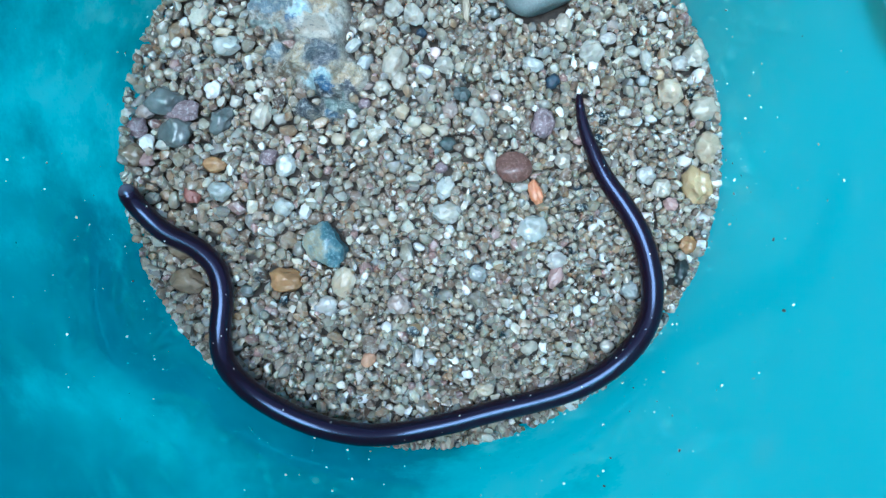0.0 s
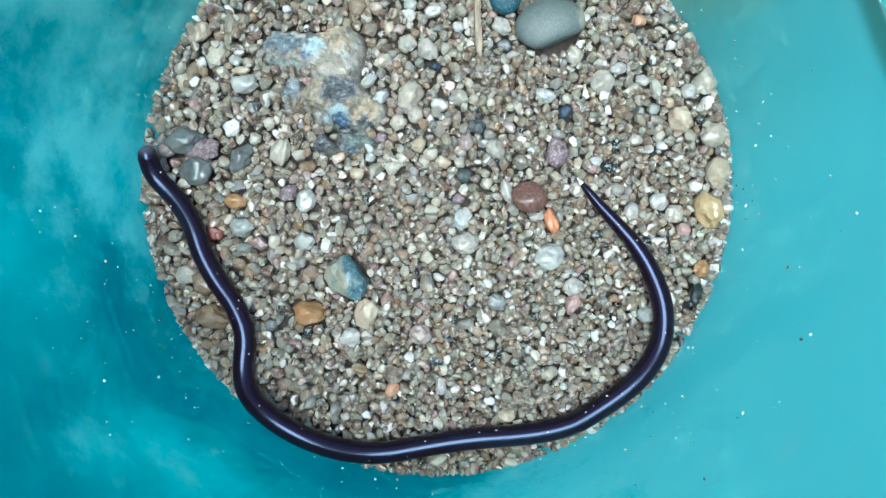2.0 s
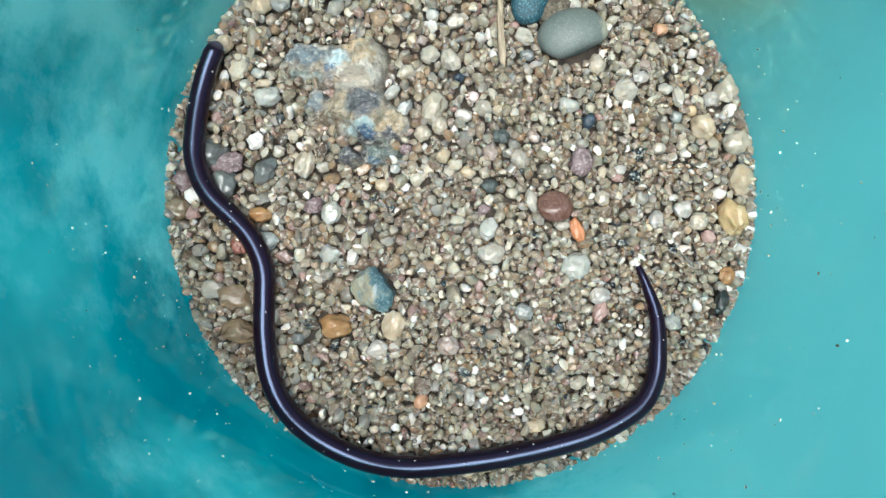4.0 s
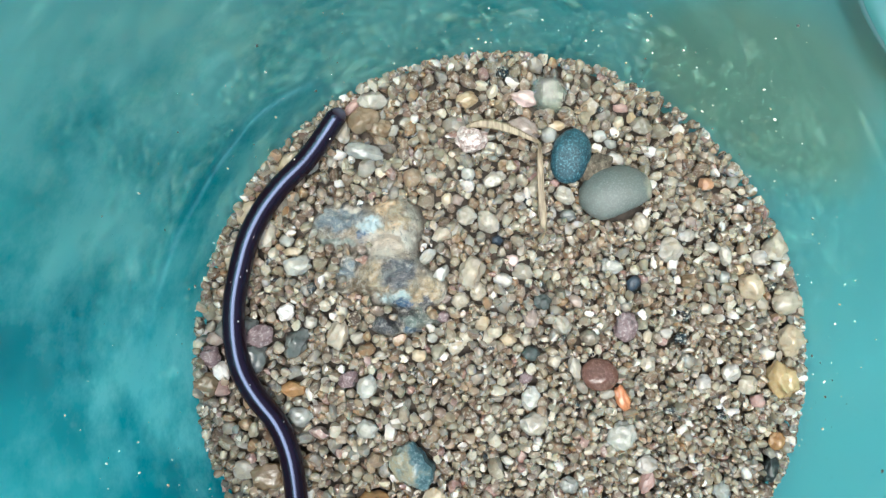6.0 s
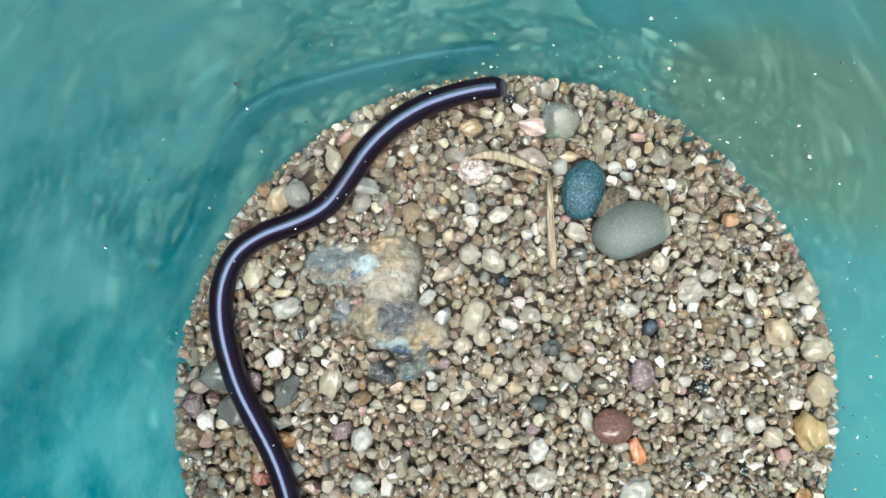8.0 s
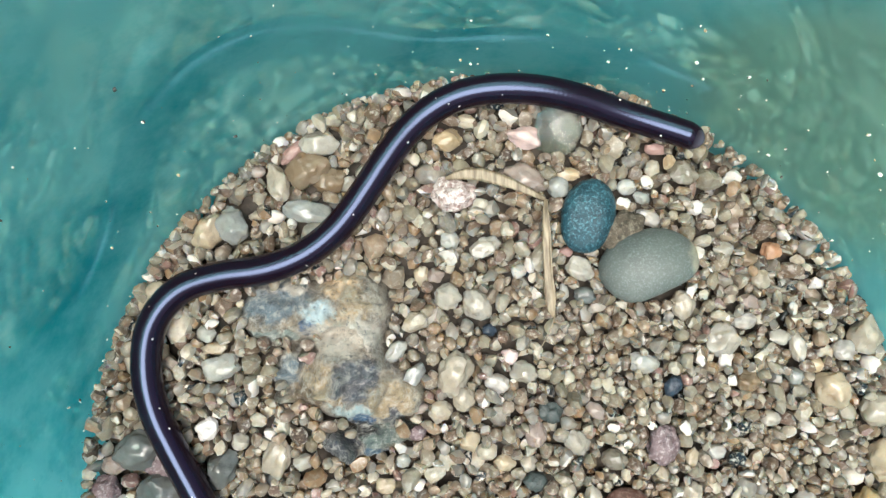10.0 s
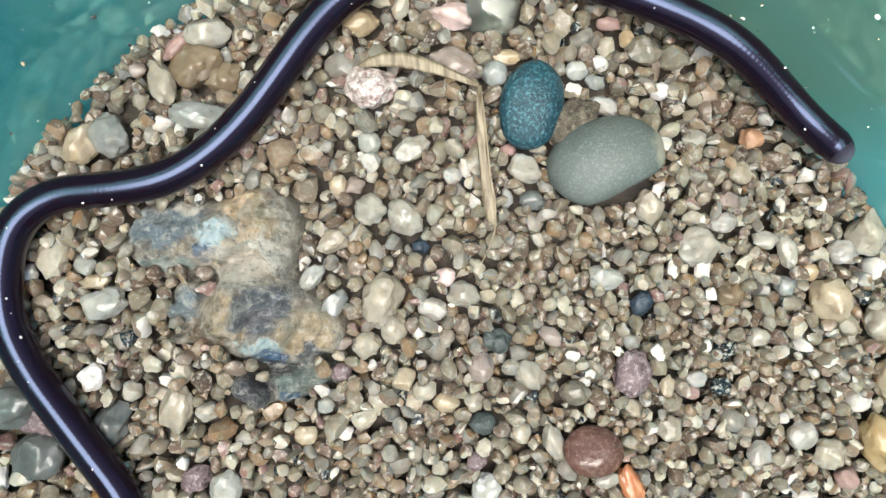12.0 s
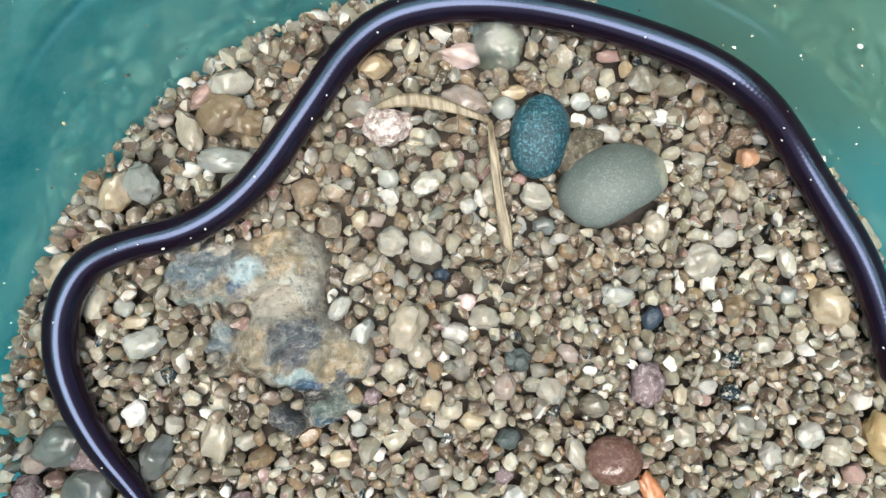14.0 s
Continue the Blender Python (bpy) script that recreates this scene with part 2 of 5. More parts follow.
def joined_grains(name, rows, material):
    """Many grains in one mesh. Rows: shape, matrix."""
    base = []
    for me in SHAPES + SMALL:
        co = np.empty(len(me.vertices) * 3)
        me.vertices.foreach_get("co", co)
        tri = np.empty(len(me.polygons) * 3, dtype=np.int32)
        me.loops.foreach_get("vertex_index", tri)
        base.append((co.reshape(-1, 3), tri))
    cos, tris, start = [], [], 0
    for k, m in rows:
        co, tri = base[k]
        a = np.array(m)
        cos.append(co @ a[:3, :3].T + a[:3, 3])
        tris.append(tri + start)
        start += len(co)
    co, tri = np.concatenate(cos), np.concatenate(tris)
    me = bpy.data.meshes.new(name)
    me.vertices.add(len(co))
    me.vertices.foreach_set("co", co.ravel())
    me.loops.add(len(tri))
    me.loops.foreach_set("vertex_index", tri)
    me.polygons.add(len(tri) // 3)
    me.polygons.foreach_set("loop_start", np.arange(0, len(tri), 3))
    me.polygons.foreach_set("use_smooth", np.ones(len(tri) // 3, dtype=bool))
    me.update(calc_edges=True)
    me.set_sharp_from_angle(angle=radians(34))
    me.materials.append(material)
    return new(name, me)


# height map of all that the grains settle on, mm
CELL, HALF = 0.15, 272
TOPS = np.full((2 * HALF + 1, 2 * HALF + 1), -9.0)


def settle(x, y, half, height):
    """Raise the height map round (x, y) by a form: height gives its top from arrays of x and y offsets."""
    i, j, n = int(round(x / CELL)) + HALF, int(round(y / CELL)) + HALF, int(half / CELL) + 1
    i0, i1, j0, j1 = max(i - n, 0), min(i + n + 1, 2 * HALF + 1), max(j - n, 0), min(j + n + 1, 2 * HALF + 1)
    if i0 >= i1 or j0 >= j1:
        return
    u, v = np.meshgrid((np.arange(i0, i1) - HALF) * CELL - x, (np.arange(j0, j1) - HALF) * CELL - y, indexing="ij")
    TOPS[i0:i1, j0:j1] = np.maximum(TOPS[i0:i1, j0:j1], height(u, v))


def turned(rng):
    return Euler((rng.uniform(0, 6.3), rng.uniform(0, 6.3), rng.uniform(0, 6.3))).to_matrix().to_4x4()


def coarseness(x, y):
    """0 where the sand is fine, 1 where it is coarse."""
    c = 0.42 + 0.5 * noise.noise((x * 0.05, y * 0.05, 1.0)) + 0.010 * (y - x)
    return min(max(c, 0.0), 1.0)


def sand():
    rng = random.Random(11)
    m = Nodes("gap_shade_bed")
    pos = m.add("ShaderNodeNewGeometry").outputs["Position"]
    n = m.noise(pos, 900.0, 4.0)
    # near black: the shade between grains is put into the bed's colour
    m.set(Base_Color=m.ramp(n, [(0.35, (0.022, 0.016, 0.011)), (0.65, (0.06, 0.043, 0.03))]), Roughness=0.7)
    m.bump(n, 0.8, 0.0004)
    bm = bmesh.new()
    rings = []
    count, steps, depth = 44, 150, 2.5
    for i in range(count + 1):
        r = (RADIUS - 0.1) * i / count + 0.02
        ring = []
        for j in range(steps):
            a = math.tau * j / steps
            x, y = r * math.cos(a), r * math.sin(a)
            ring.append(bm.verts.new((x * MM, y * MM, (sand_height(x, y) - depth) * MM)))
        rings.append(ring)
    rings.append([bm.verts.new((v.co.x, v.co.y, -8.0 * MM)) for v in rings[-1]])
    for a, b in zip(rings, rings[1:]):
        for i in range(steps):
            j = (i + 1) % steps
            bm.faces.new((a[i], b[i], b[j], a[j]))
    bm.faces.new(rings[0])
    bm.faces.new(list(reversed(rings[-1])))
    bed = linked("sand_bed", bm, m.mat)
    tagged(bed, "round bed of damp coarse beige quartz sand", "sand", kind="stuff")

    # grains are dropped one by one, roll into the nearest hollow and stop at the sand's level
    coarse_step = 8
    axis = (np.arange(0, 2 * HALF + 1, coarse_step) - HALF) * CELL
    level = np.array([[sand_height(float(x), float(y)) for y in axis] for x in axis])
    fine = np.arange(2 * HALF + 1) / coarse_step
    level = np.stack([np.interp(fine, np.arange(len(axis)), row) for row in level])
    level = np.stack([np.interp(fine, np.arange(len(axis)), col) for col in level.T], 1)
    np.maximum(TOPS, level - depth, out=TOPS)
    domes = {}
    for k in range(2, 13):
        w = np.arange(-k, k + 1)
        d2 = (w[:, None] ** 2 + w[None, :] ** 2) * CELL ** 2
        rr = (k + 0.5) * CELL
        domes[k] = np.where(d2 < rr * rr, np.sqrt(np.maximum(rr * rr - d2, 0)), -99.0)
    made = []

    def drop(share, rise, tries):
        """One grain; share: its size beside what is usual where it falls."""
        a, q = rng.uniform(0, math.tau), (RADIUS - 0.76) * math.sqrt(rng.random())
        x, y = q * math.cos(a), q * math.sin(a)
        r = min(max(share * (0.51 + 0.24 * coarseness(x, y)), 0.3), 1.3)
        k = min(max(int(round(r / CELL - 0.5)), 2), 12)
        dome = domes[k]
        lim = RADIUS - 0.75 * min(r, 1.0)
        best = None
        for n in range(tries):
            u, v = (x, y) if n == 0 else (best[1] + rng.gauss(0, 0.7 * r), best[2] + rng.gauss(0, 0.7 * r))
            if u * u + v * v > lim * lim:
                continue
            i, j = int(round(u / CELL)) + HALF, int(round(v / CELL)) + HALF
            z = float((TOPS[i - k:i + k + 1, j - k:j + k + 1] + dome).max())
            if best is None or z < best[0]:
                best = (z, u, v, i, j)
        z, u, v, i, j = best
        if z + r > level[i, j] + rise:
            return
        w = TOPS[i - k:i + k + 1, j - k:j + k + 1]
        np.maximum(w, z + dome * 0.8, out=w)
        made.append((u, v, z, r, i, j))

    for n in range(27000):
        drop(math.exp(rng.gauss(0.0, 0.28)), 0.7 + rng.uniform(-1.1, 0.4), 6)
    for n in range(900):
        drop(rng.uniform(0.45, 0.8), 0.0, 5)
    rows = []
    for x, y, z, r, i, j in made:
        buried = TOPS[i, j] - (z + r)
        if buried > 1.3:
            continue
        k = rng.randrange(len(SHAPES)) if r > 0.36 and buried < 0.5 else len(SHAPES) + rng.randrange(len(SMALL))
        rows.append((r if buried < 0.2 else 0.2 * r, x, y, k, Matrix.Translation((x * MM, y * MM, z * MM)) @ turned(rng) @ Matrix.Scale(r * 1.1 * MM, 4)))
    # grains pushed up against the wall
    for i in range(900):
        a, r = rng.uniform(0, math.tau), rng.uniform(0.3, 0.9) * rng.uniform(0.7, 1.0)
        bank = max(0.0, 1.0 + 1.3 * noise.noise((math.cos(a) * 2.2, math.sin(a) * 2.2, 4.4)))
        z = rng.uniform(-0.6, 0.5) * bank + 0.1
        q = wall_radius(z) - r * 0.85
        x, y = q * math.cos(a), q * math.sin(a)
        rows.append((r * 0.3, x, y, rng.randrange(len(SHAPES)), Matrix.Translation((x * MM, y * MM, z * MM)) @ turned(rng) @ Matrix.Scale(r * MM, 4)))
    # the coarsest grains are pieces of their own
    rows.sort(key=lambda w: -w[0])
    single = grain_material("quartz_grain", True)
    for me in SHAPES:
        me.materials.append(single)
    near = [w for w in rows if w[2] > -14 and w[3] < len(SHAPES)][:300]
    chosen = {id(w) for w in near}
    for w in near:
        ob = new("sand_grain", SHAPES[w[3]])
        ob.parent = bed
        ob.matrix_basis = w[4]
    rest = joined_grains("sand_grains", [(w[3], w[4]) for w in rows if id(w) not in chosen], grain_material("quartz_sand", False))
    rest.parent = bed
    tagged(rest, "loose mixed quartz grains", kind="stuff")


# ---- stones lying in the sand ----
def stone(name, label, category, x, y, size, turn, material, z=None, seed=1, cuts=6, rough=0.06, sub=4, sink=0.35, group="", flats=(), edges=0, keen=18):
    """A worn stone: size is length, width and height in mm; cuts flat planes worn into it."""
    rng = random.Random(seed)
    bm = bmesh.new()
    bmesh.ops.create_icosphere(bm, subdivisions=sub, radius=1.0)
    planes = [(Vector((rng.gauss(0, 1), rng.gauss(0, 1), rng.gauss(0, 1))).normalized(), rng.uniform(0.68, 0.98)) for _ in range(cuts)]
    planes += [(Vector(n).normalized(), o) for n, o in flats]
    off = Vector((rng.uniform(0, 50), rng.uniform(0, 50), 0))
    for v in bm.verts:
        d = v.co.normalized()
        total = 1.0
        for n, o in planes:
            c = d.dot(n)
            if c > 0:
                total += (c / o) ** keen
        r = total ** (-1.0 / keen) * (1 + rough * (noise.noise(d * 1.7 + off) + 0.5 * noise.noise(d * 4 + off) + 0.2 * noise.noise(d * 9 + off)))
        v.co = Vector((d.x * size[0], d.y * size[1], d.z * size[2])) * (0.53 * r * MM)
    ob = linked(name, bm, material, edges=edges)
    zz = sand_height(x, y) + size[2] * (0.5 - sink) - 0.2 if z is None else z
    ob.matrix_basis = pose(x * MM, y * MM, zz * MM, rng.uniform(-8, 8), rng.uniform(-8, 8), turn)
    tagged(ob, label, category, group)
    c, w = math.cos(radians(turn)), math.sin(radians(turn))

    def form(u, v):
        q = ((u * c + v * w) / (0.47 * size[0])) ** 2 + ((v * c - u * w) / (0.47 * size[1])) ** 2
        return np.where(q < 1, zz + 0.47 * size[2] * np.sqrt(np.maximum(1 - q, 0)), -9.0)

    settle(x, y, 0.5 * max(size), form)
    return ob


def rock():
    """The large half-buried rock: low lobes with a broken, ridged top."""
    m = Nodes("weathered_rock")
    co = m.coords()
    wob = m.add("ShaderNodeVectorMath")
    wob.operation = "MULTIPLY_ADD"
    m.put(wob.inputs[0], m.noise(co, 420.0, 8.0, 0.72, "Color"))
    wob.inputs[1].default_value = (0.0046, 0.0046, 0.0046)
    m.put(wob.inputs[2], co)
    flat = m.add("ShaderNodeVectorMath")
    flat.operation = "MULTIPLY"
    m.put(flat.inputs[0], wob.outputs[0])
    flat.inputs[1].default_value = (1, 1, 0)
    n = m.noise(co, 420.0, 7.0, 0.7)
    col = m.ramp(n, [(0.34, (0.10, 0.09, 0.08)), (0.5, (0.31, 0.265, 0.21)), (0.64, (0.56, 0.50, 0.40))])
    ochre, tan, brown, white = (0.68, 0.50, 0.30), (0.50, 0.39, 0.25), (0.17, 0.12, 0.07), (0.78, 0.72, 0.62)
    slate, ice, blue, violet, hollow_shade = (0.20, 0.26, 0.30), (0.56, 0.70, 0.74), (0.04, 0.13, 0.27), (0.05, 0.06, 0.085), (0.015, 0.017, 0.02)
    # mineral patches, and black shade painted in a pit and under the ledge: place and half length and width in mm,
    # colour
    for x, y, a, c, tone in ((-6.2, 8.6, 3.0, 1.7, slate), (-3.9, 10.0, 1.0, 0.8, white), (-6.6, 5.2, 2.2, 0.6, (0.30, 0.36, 0.33)), (0.6, 9.6, 1.5, 1.2, ochre), (2.0, 7.6, 1.4, 1.2, tan),
                             (-0.2, 6.2, 1.6, 0.9, ochre), (-1.9, 7.1, 1.3, 1.0, ice), (-2.4, 5.7, 0.9, 0.6, blue), (0.1, 4.6, 3.0, 1.3, white),
                             (-4.7, 1.5, 1.6, 1.2, slate), (-7.6, 0.2, 1.1, 0.8, (0.03, 0.05, 0.06)), (-2.4, 1.6, 0.7, 0.5, hollow_shade), (-1.6, 0.4, 2.0, 1.7, tan), (-3.4, -1.6, 1.3, 1.7, brown),
                             (1.5, 0.8, 2.0, 1.6, (0.15, 0.17, 0.205)), (4.6, -1.4, 2.0, 1.6, tan), (5.2, -3.5, 0.9, 0.6, (0.10, 0.11, 0.14)), (0.8, -2.4, 1.7, 0.8, (0.46, 0.60, 0.62)), (1.9, -3.2, 1.0, 0.6, blue),
                             (-0.3, -4.2, 3.6, 0.8, hollow_shade), (-0.2, -5.9, 2.4, 1.0, violet), (4.4, -5.4, 2.2, 1.0, (0.17, 0.225, 0.205)), (3.0, -7.1, 0.8, 0.6, (0.035, 0.11, 0.19))):
        off = m.add("ShaderNodeVectorMath")
        off.operation = "SUBTRACT"
        m.put(off.inputs[0], flat.outputs[0])
        off.inputs[1].default_value = ((x + 2.3) * MM, (y + 2.3) * MM, 0)
        wide = m.add("ShaderNodeVectorMath")
        wide.operation = "MULTIPLY"
        m.put(wide.inputs[0], off.outputs[0])
        wide.inputs[1].default_value = (1 / (2.5 * a * MM), 1 / (2.5 * c * MM), 0)
        far = m.add("ShaderNodeVectorMath")
        far.operation = "LENGTH"
        m.put(far.inputs[0], wide.outputs[0])
        col = m.mix(m.ramp(far.outputs["Value"], [(0.40, 0.9), (0.56, 0.0)]), col, tone)
    thread = m.noise(wob.outputs[0], 330.0, 5.0, 0.6)
    col = m.mix(m.ramp(thread, [(0.47, 0.0), (0.495, 0.5), (0.505, 0.5), (0.53, 0.0)]), col, (0.5, 0.5, 0.46))
    rusty = m.noise(wob.outputs[0], 210.0, 5.0, 0.6)
    col = m.mix(m.ramp(rusty, [(0.6, 0.0), (0.68, 0.3)]), col, (0.42, 0.28, 0.15))
    veins = m.noise(co, 1500.0, 7.0, 0.75)
    col = m.mix(m.ramp(veins, [(0.53, 0.0), (0.58, 0.55)]), col, (0.68, 0.66, 0.60))
    col = m.mix(m.ramp(veins, [(0.38, 0.65), (0.45, 0.0)]), col, (0.05, 0.065, 0.09))
    m.set(Base_Color=col, Roughness=m.ramp(n, [(0.35, 0.25), (0.65, 0.5)]), Specular_IOR_Level=0.5)
    m.bump(m.mix(0.5, n, veins), 1.0, 0.0016)
    lobes = [(-4.8, 7.2, 5.0, 3.2, 1.6), (0.9, 7.0, 4.2, 3.7, 2.4), (0.4, 3.4, 3.8, 3.4, 2.6), (0.2, 0.2, 4.6, 4.2, 3.2), (4.2, -1.6, 3.4, 2.7, 2.2), (2.2, -5.5, 5.0, 2.0, 1.4), (-4.4, 0.8, 3.2, 2.6, 0.9)]
    bm = bmesh.new()
    step, half = 0.16, 70
    grid, rise = {}, np.zeros((2 * half + 1, 2 * half + 1))
    for i in range(-half, half + 1):
        for j in range(-half, half + 1):
            x, y = i * step, j * step
            total = 0.0
            for u, v, a, c, top in lobes:
                q = ((x - u) / a) ** 2 + ((y - v) / c) ** 2
                total += max((top + 3.0) * (1 - q * q * 0.55), 0.0) ** 5 if q < 1.35 else 0.0
            h = total ** 0.2 - 3.0
            if h > -2.4:
                # broken planes with cracks between them
                wx, wy = x + 0.35 * noise.noise((x * 0.9, y * 0.9, 1.0)), y + 0.35 * noise.noise((x * 0.9, y * 0.9, 6.0))
                for size, tilt in ((0.2, 7.0), (0.5, 3.0), (1.1, 0.8)):
                    gaps, cells = noise.voronoi((wx * size, wy * size * 1.3, 0.0))
                    lean = noise.noise_vector(cells[0] * 3.1)
                    h += tilt * (lean.x * (wx * size - cells[0].x) + lean.y * (wy * size * 1.3 - cells[0].y)) + 0.35 * lean.z * tilt * 0.4
                    h += 0.3 * (0.5 - gaps[0])
                h += 0.25 * noise.noise((x * 1.3, y * 1.3, 5.0))
                h -= 2.0 * max(0.0, 1 - abs(y + 4.2 + 0.06 * x) / 0.6) if -4.5 < x < 4 else 0.0
                h -= 0.5 * max(0.0, 1 - abs(x + 1.6 - 0.3 * (y - 7)) / 0.4) if y > 4 else 0.0
            rise[i + half, j + half] = h
    rise[1:-1] = (rise[:-2] + 2 * rise[1:-1] + rise[2:]) / 4
    rise[:, 1:-1] = (rise[:, :-2] + 2 * rise[:, 1:-1] + rise[:, 2:]) / 4
    for i in range(-half, half + 1):
        for j in range(-half, half + 1):
            x, y = i * step, j * step
            h = rise[i + half, j + half] + 0.16 * noise.noise((x * 2.7, y * 2.7, 8.0)) + 0.12 * noise.noise((x * 5.0, y * 5.0, 2.0))
            grid[i, j] = bm.verts.new((x * MM, y * MM, max(h, -3.0) * MM))
    for i in range(-half, half):
        for j in range(-half, half):
            q = [grid[i, j], grid[i + 1, j], grid[i + 1, j + 1], grid[i, j + 1]]
            if max(v.co.z for v in q) > -2.9 * MM:
                bm.faces.new(q)
    loose = [v for v in bm.verts if not v.link_faces]
    bmesh.ops.delete(bm, geom=loose, context="VERTS")
    todo, bodies = set(bm.verts), []
    while todo:
        stack, body = [todo.pop()], []
        while stack:
            v = stack.pop()
            body.append(v)
            for e in v.link_edges:
                w = e.other_vert(v)
                if w in todo:
                    todo.discard(w)
                    stack.append(w)
        bodies.append(body)
    bodies.sort(key=len)
    bmesh.ops.delete(bm, geom=[v for body in bodies[:-1] for v in body], context="VERTS")
    rim = [e for e in bm.edges if len(e.link_faces) == 1]
    low = bmesh.ops.extrude_edge_only(bm, edges=rim)["geom"]
    for v in low:
        if isinstance(v, bmesh.types.BMVert):
            v.co.z = -4.0 * MM
    bmesh.ops.holes_fill(bm, edges=[e for e in bm.edges if len(e.link_faces) == 1])
    bmesh.ops.recalc_face_normals(bm, faces=bm.faces)
    tops = [v.co.copy() for v in bm.verts]
    ob = linked("rock", bm, m.mat, edges=50)
    x, y = ROCK
    ob.matrix_basis = pose(x * MM, y * MM, -0.6 * MM)
    tagged(ob, "half-buried weathered rock streaked ochre, white and slate blue", "rock")
    for v in tops:
        i, j = int(round((x + v.x / MM) / CELL)) + HALF, int(round((y + v.y / MM) / CELL)) + HALF
        TOPS[i:i + 2, j:j + 2] = np.maximum(TOPS[i:i + 2, j:j + 2], v.z / MM - 0.6)


def straw():
    """A dry, folded blade of grass: two flat limbs that meet at a sharp bend, and a thin fibre."""
    m = Nodes("dry_straw")
    co = m.coords()
    st = m.add("ShaderNodeMapping", Vector=co, Scale=(1.0, 0.15, 1.0)).outputs[0]
    n = m.noise(st, 2500.0, 4.0)
    m.set(Base_Color=m.ramp(n, [(0.35, (0.11, 0.08, 0.05)), (0.5, (0.22, 0.17, 0.11)), (0.7, (0.34, 0.28, 0.195))]), Roughness=0.55)
    m.bump(n, 0.5, 0.0002)
    root = new("dry_grass_blade")
    tagged(root, "folded dry tan grass blade lying on the sand", "grass blade")
    x0, y0 = BEND
    root.matrix_basis = pose(x0 * MM, y0 * MM, (sand_height(x0, y0) + 1.1) * MM)

    def limb(name, pts):
        bm = bmesh.new()
        rows = []
        for k, (x, y, z, w) in enumerate(pts):
            a, b = Vector(pts[max(k - 1, 0)][:3]), Vector(pts[min(k + 1, len(pts) - 1)][:3])
            t = (b - a).normalized()
            side = Vector((-t.y, t.x, 0)).normalized()
            c = Vector((x, y, z))
            ring = []
            for s, h in ((-1, 0.08), (-0.4, 0.02), (0.4, 0.03), (1, 0.12), (0.4, -0.06), (-0.4, -0.06)):
                ring.append(bm.verts.new((c + side * (s * w / 2) + Vector((0, 0, h * min(w, 0.9)))) * MM))
            rows.append(ring)
        for a, b in zip(rows, rows[1:]):
            for i in range(6):
                bm.faces.new((a[i], a[(i + 1) % 6], b[(i + 1) % 6], b[i]))
        bm.faces.new(rows[0]), bm.faces.new(list(reversed(rows[-1])))
        bmesh.ops.recalc_face_normals(bm, faces=bm.faces)
        part(name, bm, m.mat, root)

    limb("upper_limb", [(-9.4, 2.6, -0.2, 0.3), (-8.4, 2.8, 0.0, 0.8), (-7.2, 2.9, 0.1, 1.15), (-5.8, 2.7, 0.2, 1.3), (-4.4, 2.2, 0.3, 1.2), (-2.8, 1.5, 0.4, 0.9), (-1.2, 0.6, 0.5, 0.6), (0.0, 0.0, 0.3, 0.35)])
    limb("lower_limb", [(0.05, 0.0, 0.35, 0.35), (-0.15, -1.6, 0.6, 0.6), (-0.2, -3.4, 0.75, 0.8), (-0.3, -5.4, 0.75, 0.75), (-0.3, -7.4, 0.6, 0.85), (-0.2, -9.2, 0.4, 1.05), (-0.1, -10.6, 0.1, 0.85), (0.2, -11.3, 0.0, 0.3)])
    limb("rib", [(0.1, 0.0, 0.4, 0.14), (0.12, -1.6, 0.75, 0.16), (0.14, -3.4, 0.9, 0.17), (0.1, -5.4, 0.9, 0.17), (0.1, -7.4, 0.78, 0.17), (0.3, -9.2, 0.6, 0.16), (0.2, -11.0, 0.15, 0.12)])
    limb("fibre", [(0.3, -11.0, 0.0, 0.16), (-0.1, -12.0, 0.25, 0.14), (-0.7, -13.2, 0.2, 0.12), (-1.3, -14.2, -0.1, 0.07)])


# ---- snake ----
LENGTH, GIRTH, COUNT = 124.7, 1.44, 280
STEP = LENGTH / COUNT
SCALE_ROW = STEP * MM


def girth(s):
    """Radius of the body s mm behind the snout."""
    if s > LENGTH - 26:
        u = (s - LENGTH + 26) / 26
        return GIRTH * (1 - 0.72 * u ** 2.2)
    neck = 0.90 + 0.10 * min(s / 14, 1)
    return GIRTH * neck


def tube(bm, stations, sides=22):
    """A closed tube along x. Stations: x, radius, lift, flatness."""
    rings = []
    for x, r, lift, flat in stations:
        rings.append([bm.verts.new((x * MM, r * math.cos(math.tau * i / sides) * MM, (lift + flat * r * math.sin(math.tau * i / sides)) * MM)) for i in range(sides)])
    for a, b in zip(rings, rings[1:]):
        for i in range(sides):
            j = (i + 1) % sides
            bm.faces.new((a[i], a[j], b[j], b[i]))
    bm.faces.new(list(reversed(rings[0]))), bm.faces.new(rings[-1])
    bmesh.ops.recalc_face_normals(bm, faces=bm.faces)


